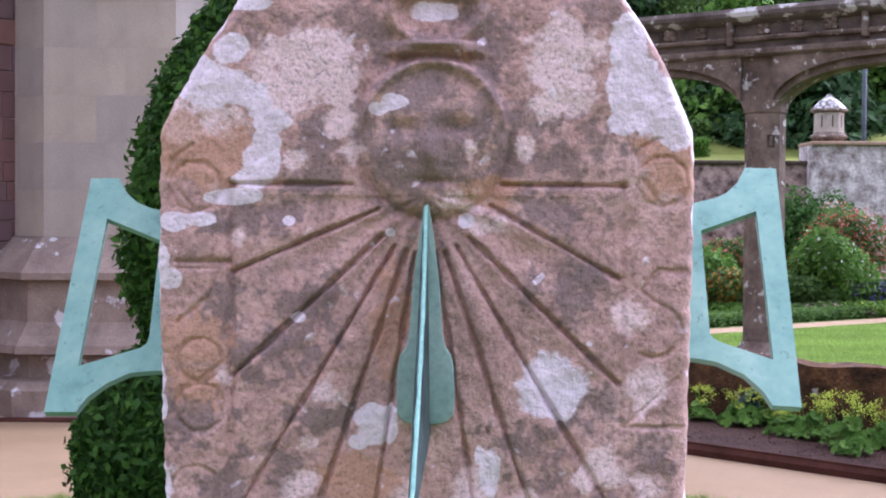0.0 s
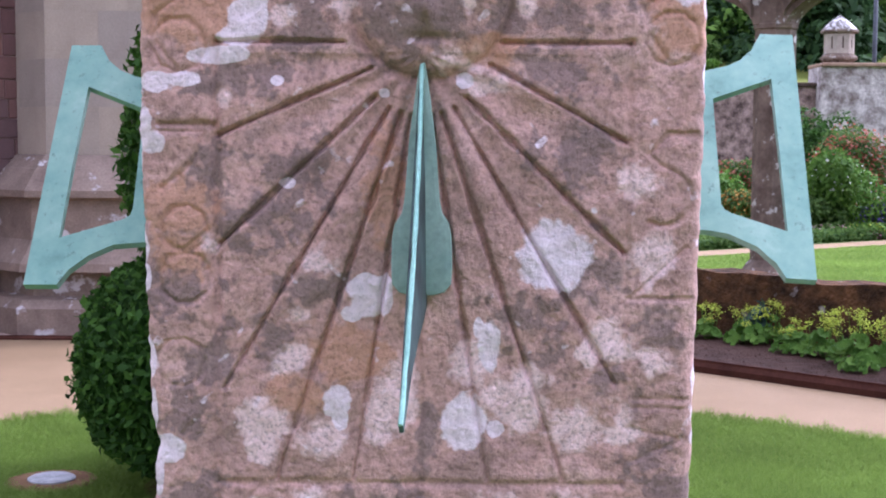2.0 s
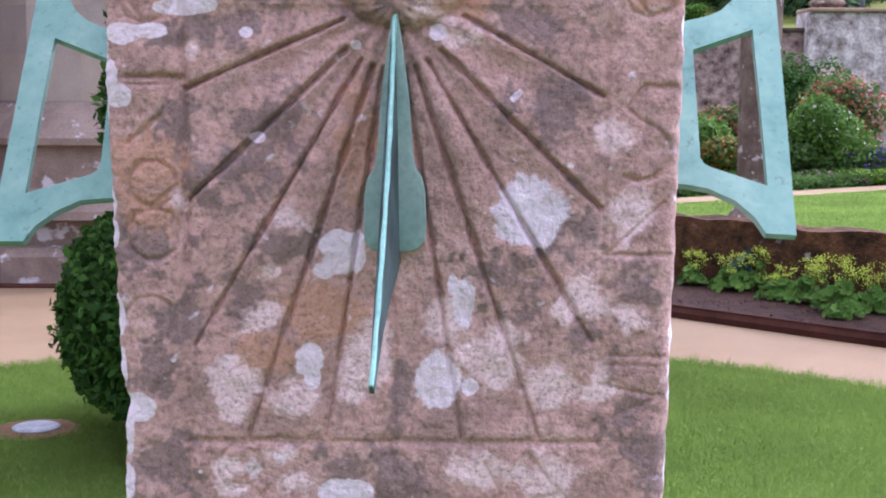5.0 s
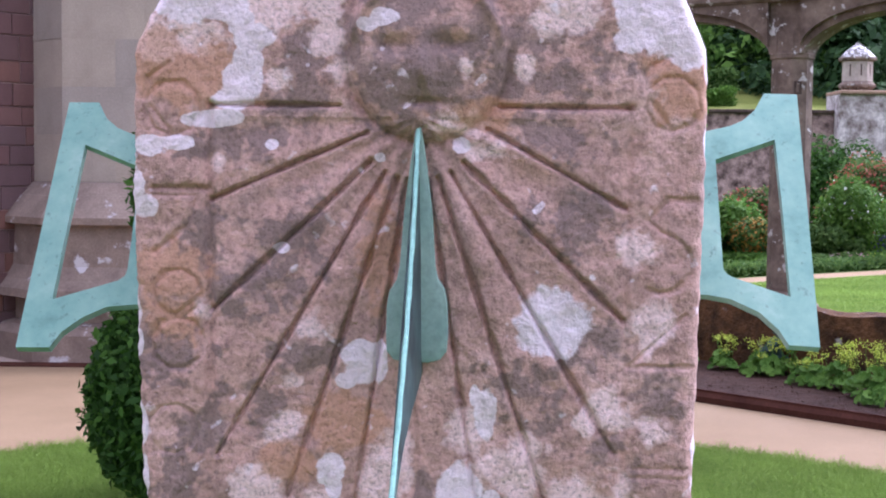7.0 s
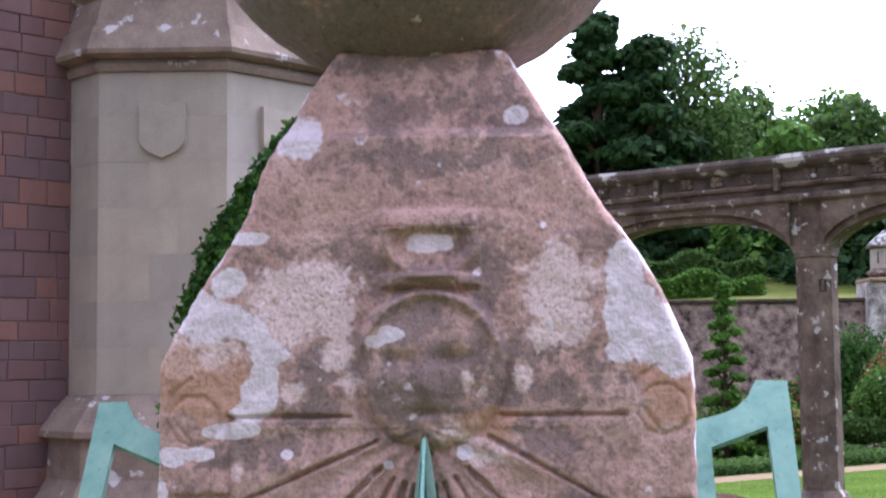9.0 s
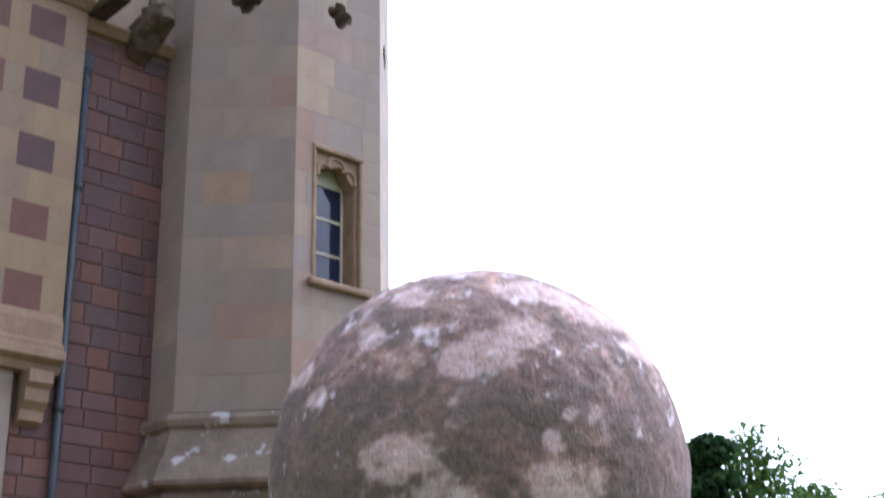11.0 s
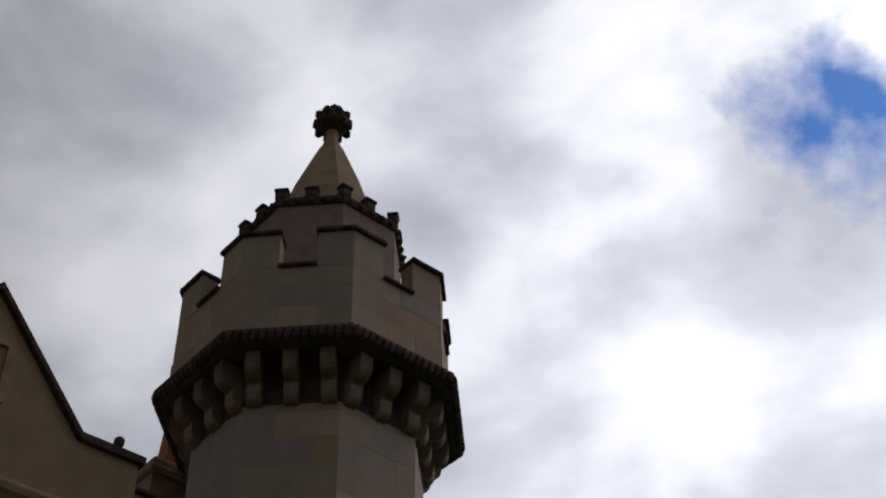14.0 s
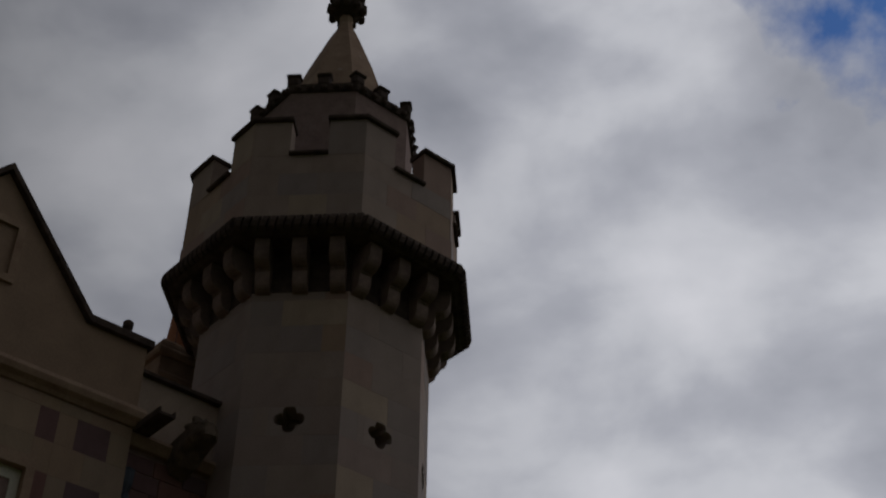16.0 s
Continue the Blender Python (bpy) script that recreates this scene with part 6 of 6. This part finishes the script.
shrub(6.78, 20.17, 0, 1.08, 0.48, 0.25, 107, LIGHTLEAF, "lime and pink bedding flowers", flower=LIME, fn=1500)
shrub(7.02, 20.77, 0, 1.32, 0.60, 0.56, 108, LEAF, "violet-blue drift of lavender", flower=BLUEFLOWER, fn=3600)
shrub(5.16, 20.11, 0, 0.96, 0.48, 0.20, 109, LEAF, "low dark green border plant")
shrub(8.28, 20.89, 0, 1.92, 0.96, 0.90, 111, LEAF, "mixed green border shrub", flower=PINKFLOWER, fn=300)
shrub(7.26, 26.05, 0, 1.44, 1.20, 2.04, 112, YEW, "dark rounded shrub against the wall", n=8000, size=0.06)
shrub(2.88, 21.01, 0, 1.56, 1.08, 0.78, 113, LEAF, "green border shrub with pink flowers", flower=PINKFLOWER, fn=300)


def clipped_hedge(name, lo, hi, n, size, seed, mat, label, m=None):
    """Dark core under a shell of small leaves, the top a little uneven."""
    r = np.random.default_rng(seed)
    lo, hi = np.array(lo), np.array(hi)
    h = thing(name, label, "hedge")
    if m is not None:
        h.matrix_basis = m
    bm = bmesh.new()
    add_box(bm, tuple(lo + np.array((0.04, 0.04, 0)) ), tuple(hi - 0.05), bevel=0.03)
    part("core", bm, YEW, h)
    p = lo + (hi - lo) * r.uniform(0, 1, (n, 3))
    side = r.uniform(0, 1, n)
    top = side < 0.45
    p[top, 2] = hi[2]
    p[~top, 1] = np.where(r.uniform(0, 1, (~top).sum()) < 0.8, lo[1], hi[1])
    p[:, 2] *= 1 + 0.06 * np.sin(p[:, 0] * 2.7) * np.sin(p[:, 0] * 1.1 + 2)
    p += r.normal(0, size * 0.8, p.shape) * np.array((1, 1, 0.6))
    a, b = r.normal(0, 1, (n, 3)), r.normal(0, 1, (n, 3))
    a /= np.linalg.norm(a, axis=1)[:, None]
    b -= a * (a * b).sum(1)[:, None]
    b /= np.linalg.norm(b, axis=1)[:, None]
    s = size * r.uniform(0.6, 1.2, (n, 1))
    v = np.stack([p - a * s, p - b * s * 0.5, p + a * s, p + b * s * 0.5], 1)
    piece("leaves", quads_mesh("leaves", v.reshape(-1, 3), np.arange(n * 4).reshape(n, 4), mat), h)


DRYTURF = plain("dry_terrace_turf", (0.13, 0.16, 0.035), (0.19, 0.21, 0.055), 1.5, fine=60.0)
clipped_hedge("low_hedge", (-9.0, 0.55, 0), (8.0, 0.90, 0.16), 12000, 0.035, 301, LEAF, "low clipped box hedge beside the path", frame_at(FAR0.x, FAR0.y, 0.0, 36.3))


def garden_walls():
    for name, x0, x1, y0, y1, z, mat, label in (("garden_wall", -8, 8.05, 29.6, 30.3, 2.75, RUBBLE, "old rubble garden wall with a dark coping"), ("raised_garden_wall", 8.05, 22, 29.2, 30.3, 3.17, PALEWALL, "pale limewashed rubble wall")):
        n = 90
        rings = []
        for i in range(n + 1):
            x = x0 + (x1 - x0) * i / n
            j = lambda s: 0.05 * noise.noise((x * 2, s * 3.7, 0))
            rings.append([(x, y0 + j(1), -0.2), (x, y0 + j(2), z * 0.33), (x, y0 + j(3), z * 0.66), (x, y0 + j(4), z), (x, y1, z), (x, y1, -0.2)])
        v, f = loft(rings)
        w = piece(name, fixed(mesh_of(name, v, f, mat)), None, label, category="wall", kind="structure")
        bm = bmesh.new()
        add_box(bm, (x0, y0 - 0.08, z), (x1, y1 + 0.08, z + 0.09), bevel=0.02)
        part("coping", bm, SOOT_SHADE if mat is RUBBLE else MOULD, w)


garden_walls()


def wall_turret():
    t = thing("wall_turret", "small stone pepper-pot turret on the garden wall", "turret", (8.62, 29.9, 3.25))
    t.scale = (0.72, 0.72, 0.72)

    def octo(name, prof, mat, parent, label=""):
        v, f = loft([[(q * math.cos(radians(22.5 + 45 * k)) / 0.924, q * math.sin(radians(22.5 + 45 * k)) / 0.924, z) for k in range(8)] for q, z in prof])
        return piece(name, fixed(mesh_of(name, v, f, mat)), parent, label)

    octo("shaft", [(0.34, -4.4), (0.34, 0.0)], PALEWALL, t, "pale rubble shaft")
    octo("base_moulding", [(0.34, -0.02), (0.40, 0.06), (0.50, 0.14), (0.53, 0.17), (0.53, 0.23), (0.45, 0.31), (0.43, 0.34)], ARCADE, t)
    b = octo("body", [(0.43, 0.33), (0.43, 0.97)], TURRETSTONE, t)
    for k in (4, 5, 6):
        a = radians(45 * k + 45)
        bm = bmesh.new()
        add_box(bm, (0.42, -0.022, 0.50), (0.436, 0.022, 0.86))
        bm.transform(Matrix.Rotation(a, 4, "Z"))
        part("arrow_slit", bm, SOOT_SHADE, b)
    octo("eave_slab", [(0.42, 0.95), (0.52, 0.98), (0.54, 1.0), (0.54, 1.05), (0.50, 1.09)], ARCADE, t)
    octo("roof", [(0.51, 1.08), (0.42, 1.19), (0.28, 1.33), (0.14, 1.45), (0.09, 1.49), (0.03, 1.54)], SPECKROOF, t, "lichened stone pyramid roof")


TURRETSTONE = plain("pale_turret_ashlar", (0.30, 0.26, 0.22), (0.46, 0.40, 0.34), 4.0)
SPECKROOF = plain("lichen_speckled_roof", (0.07, 0.06, 0.055), (0.22, 0.20, 0.18), 6.0, spots=((0.55, 0.54, 0.54), 7.0, 0.50))
wall_turret()
v, f = lathe([(0.06, 0), (0.05, 7.0)], 10)
piece("flag_pole", mesh_of("flag_pole", v, f, LEAD, True), None, "plain grey metal pole behind the garden wall", Matrix.Translation((9.75, 31, 0.0)), category="pole")
piece("terrace_lawn", mesh_of("terrace_lawn", [(-8, 30.25, 2.75), (22, 30.25, 2.75), (22, 37, 4.3), (9, 37, 3.95), (4, 37, 3.38), (-8, 37, 3.0)], [(0, 1, 2, 3, 4, 5)], DRYTURF), None, "yellowing grass of the upper terrace", category="lawn", kind="structure")
clipped_hedge("upper_hedge", (0.5, 36.5, 2.9), (7.2, 37.3, 4.18), 16000, 0.07, 303, LEAF, "olive green loose hedge behind the clipped one")
clipped_hedge("terrace_hedge", (1.5, 35.4, 2.9), (6.9, 36.1, 3.62), 16000, 0.07, 302, LIGHTLEAF, "clipped green hedge on the upper terrace")


# ---- trees ----
def tree(name, x, y, z, h, w, seed, mat, label, n=5200, size=0.30, cone=False, airy=0.0, base=0.12):
    t = thing(name, label, "tree", (x, y, z), "trees round the garden")
    r = np.random.default_rng(seed)
    tr = [(0.035 * h * (1 - 0.8 * k / 6) ** 1.2 * 0.6, 0.72 * h * k / 6) for k in range(7)]
    v, f = lathe(tr, 9)
    v = [(q[0] + 0.02 * h * noise.noise((q[2] * 0.4, seed, 0)), q[1] + 0.02 * h * noise.noise((q[2] * 0.4, seed, 7)), q[2]) for q in v]
    piece("trunk", mesh_of("trunk", v, f, BARK, True), t)
    lobes = []
    m = 30 if cone else 24
    for i in range(m):
        k = (i + 0.5) / m
        a = i * 2.4 + r.uniform(-0.4, 0.4)
        zz = h * (base + (0.95 - base) * k)
        rad = w * 0.5 * ((1 - k) ** 0.8 if cone else math.sin(math.pi * min(1, 0.18 + 0.80 * k)) ** 0.7)
        off = rad * r.uniform(0.45, 0.85)
        lobes.append((off * math.cos(a), off * math.sin(a), zz, max(0.16 * w, rad * 0.55) * r.uniform(0.75, 1.2) * (0.75 if cone else 1)))
    lv, lf = [], []
    for lx, ly, lz, lr in lobes:
        k0 = len(lv)
        b = Vector((0, 0, max(0.1, lz - 0.22 * h * (0.3 if cone else 1))))
        e = Vector((lx, ly, lz))
        sd = (e - b).cross(Vector((0, 0, 1)))
        sd = sd.normalized() if sd.length > 1e-6 else Vector((1, 0, 0))
        up = (e - b).normalized().cross(sd)
        for q, wd in ((b, 0.012 * h), (e, 0.003 * h)):
            lv += [q + sd * wd, q + up * wd, q - sd * wd, q - up * wd]
        lf += [(k0 + j, k0 + (j + 1) % 4, k0 + 4 + (j + 1) % 4, k0 + 4 + j) for j in range(4)]
    piece("branchwork", mesh_of("branchwork", lv, lf, BARK), t)
    cnt = np.array([q[3] ** 2 for q in lobes])
    cnt = (cnt / cnt.sum() * n).astype(int) + 20
    P, N = [], []
    for (lx, ly, lz, lr), c in zip(lobes, cnt):
        u = r.normal(0, 1, (c, 3))
        u /= np.linalg.norm(u, axis=1)[:, None]
        rad = lr * r.uniform(0.35 + 0.3 * (1 - airy), 1.0 + airy * 0.35, (c, 1)) * (1 + 0.25 * np.sin(u[:, :1] * 7 + seed) * np.cos(u[:, 2:] * 6))
        p = u * rad * ((1, 1, 0.45) if cone else (1, 1, 0.8)) + (lx, ly, lz)
        if cone:
            p[:, 2] -= 0.12 * np.hypot(p[:, 0], p[:, 1])
        P.append(p)
        N.append(u + (0, 0, 0.5))
    v, q = leaf_cloud(np.vstack(P), np.vstack(N), size, seed + 1)
    piece("crown", quads_mesh("crown", v, q, mat), t, kind="stuff")


tree("fir_tree", 3.0, 41, 0, 12.9, 6.5, 200, PINE, "tall dark green fir tree", 36000, 0.20, cone=True, base=0.05)
tree("fir_tree", 4.5, 40.6, 0, 11.9, 6.4, 215, PINE, "tall dark green fir tree", 36000, 0.20, cone=True, base=0.05)
tree("yew_tree", 2.4, 42.6, 0, 9.6, 6.4, 216, PINE, "dark spreading yew tree", 24000, 0.19, base=0.02)
tree("ash_tree", 6.0, 43, 0, 12.4, 4.6, 201, LEAF, "airy ash tree with open crown", 10000, 0.14, airy=1.0, base=0.45)
tree("oak_tree", 8.3, 45, 0, 10.6, 6.0, 202, LEAF, "dense green oak tree", 28000, 0.18)
tree("oak_tree", 11.5, 44, 0, 9.9, 6.5, 203, LEAF, "dense green oak tree", 28000, 0.18)
tree("lime_tree", 8.6, 39.5, 0, 8.3, 4.6, 204, LIGHTLEAF, "bright green round-headed lime tree", 24000, 0.19)
tree("fir_tree", 0.2, 43, 0, 10.6, 6.5, 205, PINE, "broad dark green fir tree", 28000, 0.20, cone=True, base=0.04)
tree("fir_tree", 5.6, 41.5, 0, 8.8, 6.2, 206, PINE, "broad dark green fir tree", 28000, 0.20, cone=True, base=0.03)
tree("beech_tree", 14.8, 42, 0, 10.4, 7.0, 207, LIGHTLEAF, "broad green beech tree", 24000, 0.19)
tree("oak_tree", 18.5, 46, 0, 11.5, 8.0, 208, LEAF, "dense green oak tree", 24000, 0.19)
tree("yew_tree", 8.2, 38.6, 0, 6.2, 4.6, 209, PINE, "dark spreading yew tree", 17000, 0.18, base=0.02)
tree("yew_tree", 4.2, 41.5, 0, 7.2, 5.6, 210, PINE, "dark spreading yew tree", 19000, 0.19, base=0.02)
tree("yew_tree", 10.2, 37.5, 0, 6.8, 4.6, 211, PINE, "dark spreading yew tree", 16000, 0.19, base=0.02)
tree("cypress", 3.50, 20.5, 0, 2.9, 1.1, 212, LIGHTLEAF, "small pale green cypress", 7000, 0.06, cone=True, base=0.02)
tree("oak_tree", -4.5, 47, 0, 10.0, 8.0, 213, LEAF, "dense green oak tree", 9000, 0.22)
tree("oak_tree", 24, 44, 0, 11.0, 8.0, 214, LEAF, "dense green oak tree", 7000, 0.24)
tree("beech_tree", 13.0, 52, 1.0, 10.4, 9.0, 217, LIGHTLEAF, "broad green beech tree", 26000, 0.24)
tree("beech_tree", 19.5, 54, 1.0, 10.8, 10.0, 218, LIGHTLEAF, "broad green beech tree", 26000, 0.24)
tree("oak_tree", 8.5, 54, 1.0, 9.8, 9.0, 219, LEAF, "dense green oak tree", 24000, 0.24)
tree("yew_tree", 3.9, 45.5, 0, 11.2, 5.6, 220, PINE, "dark spreading yew tree", 22000, 0.20, base=0.02)
# more planting closes the view behind and to the sides of the court
for i, (x, y, h) in enumerate(((-16, -14, 9), (-7, -18, 10), (4, -17, 9), (13, -12, 10), (17, 0, 9), (16, 12, 8), (-18, 2, 9))):
    tree("oak_tree", x, y, 0, h, h * 0.8, 300 + i, LEAF, "dense oak tree beyond the court", 1800, 0.5)


def far_woods():
    r = np.random.default_rng(77)
    P, N = [], []
    for i in range(130):
        a = r.uniform(-0.9, 1.0)
        d = r.uniform(58, 100)
        x, y = d * math.sin(a), d * math.cos(a)
        g = max(0, y - 34) * 0.06 + max(0, d - 60) * 0.05 * 0.5
        h, w = r.uniform(6, 9.0), r.uniform(5, 8)
        u = r.normal(0, 1, (700, 3))
        u /= np.linalg.norm(u, axis=1)[:, None]
        P.append(u * (w / 2, w / 2, h / 2) * r.uniform(0.7, 1.0, (700, 1)) + (x, y, g + h * 0.5))
        N.append(u + (0, 0, 0.5))
    v, q = leaf_cloud(np.vstack(P), np.vstack(N), 0.55, 78)
    piece("far_woods", quads_mesh("far_woods", v, q, LEAF), None, "dense green woods on the hillside", category="woods", kind="stuff")


far_woods()

# ---- dressed stones of the walls ----
tower_blocks()
red_stones()
wing_stones()
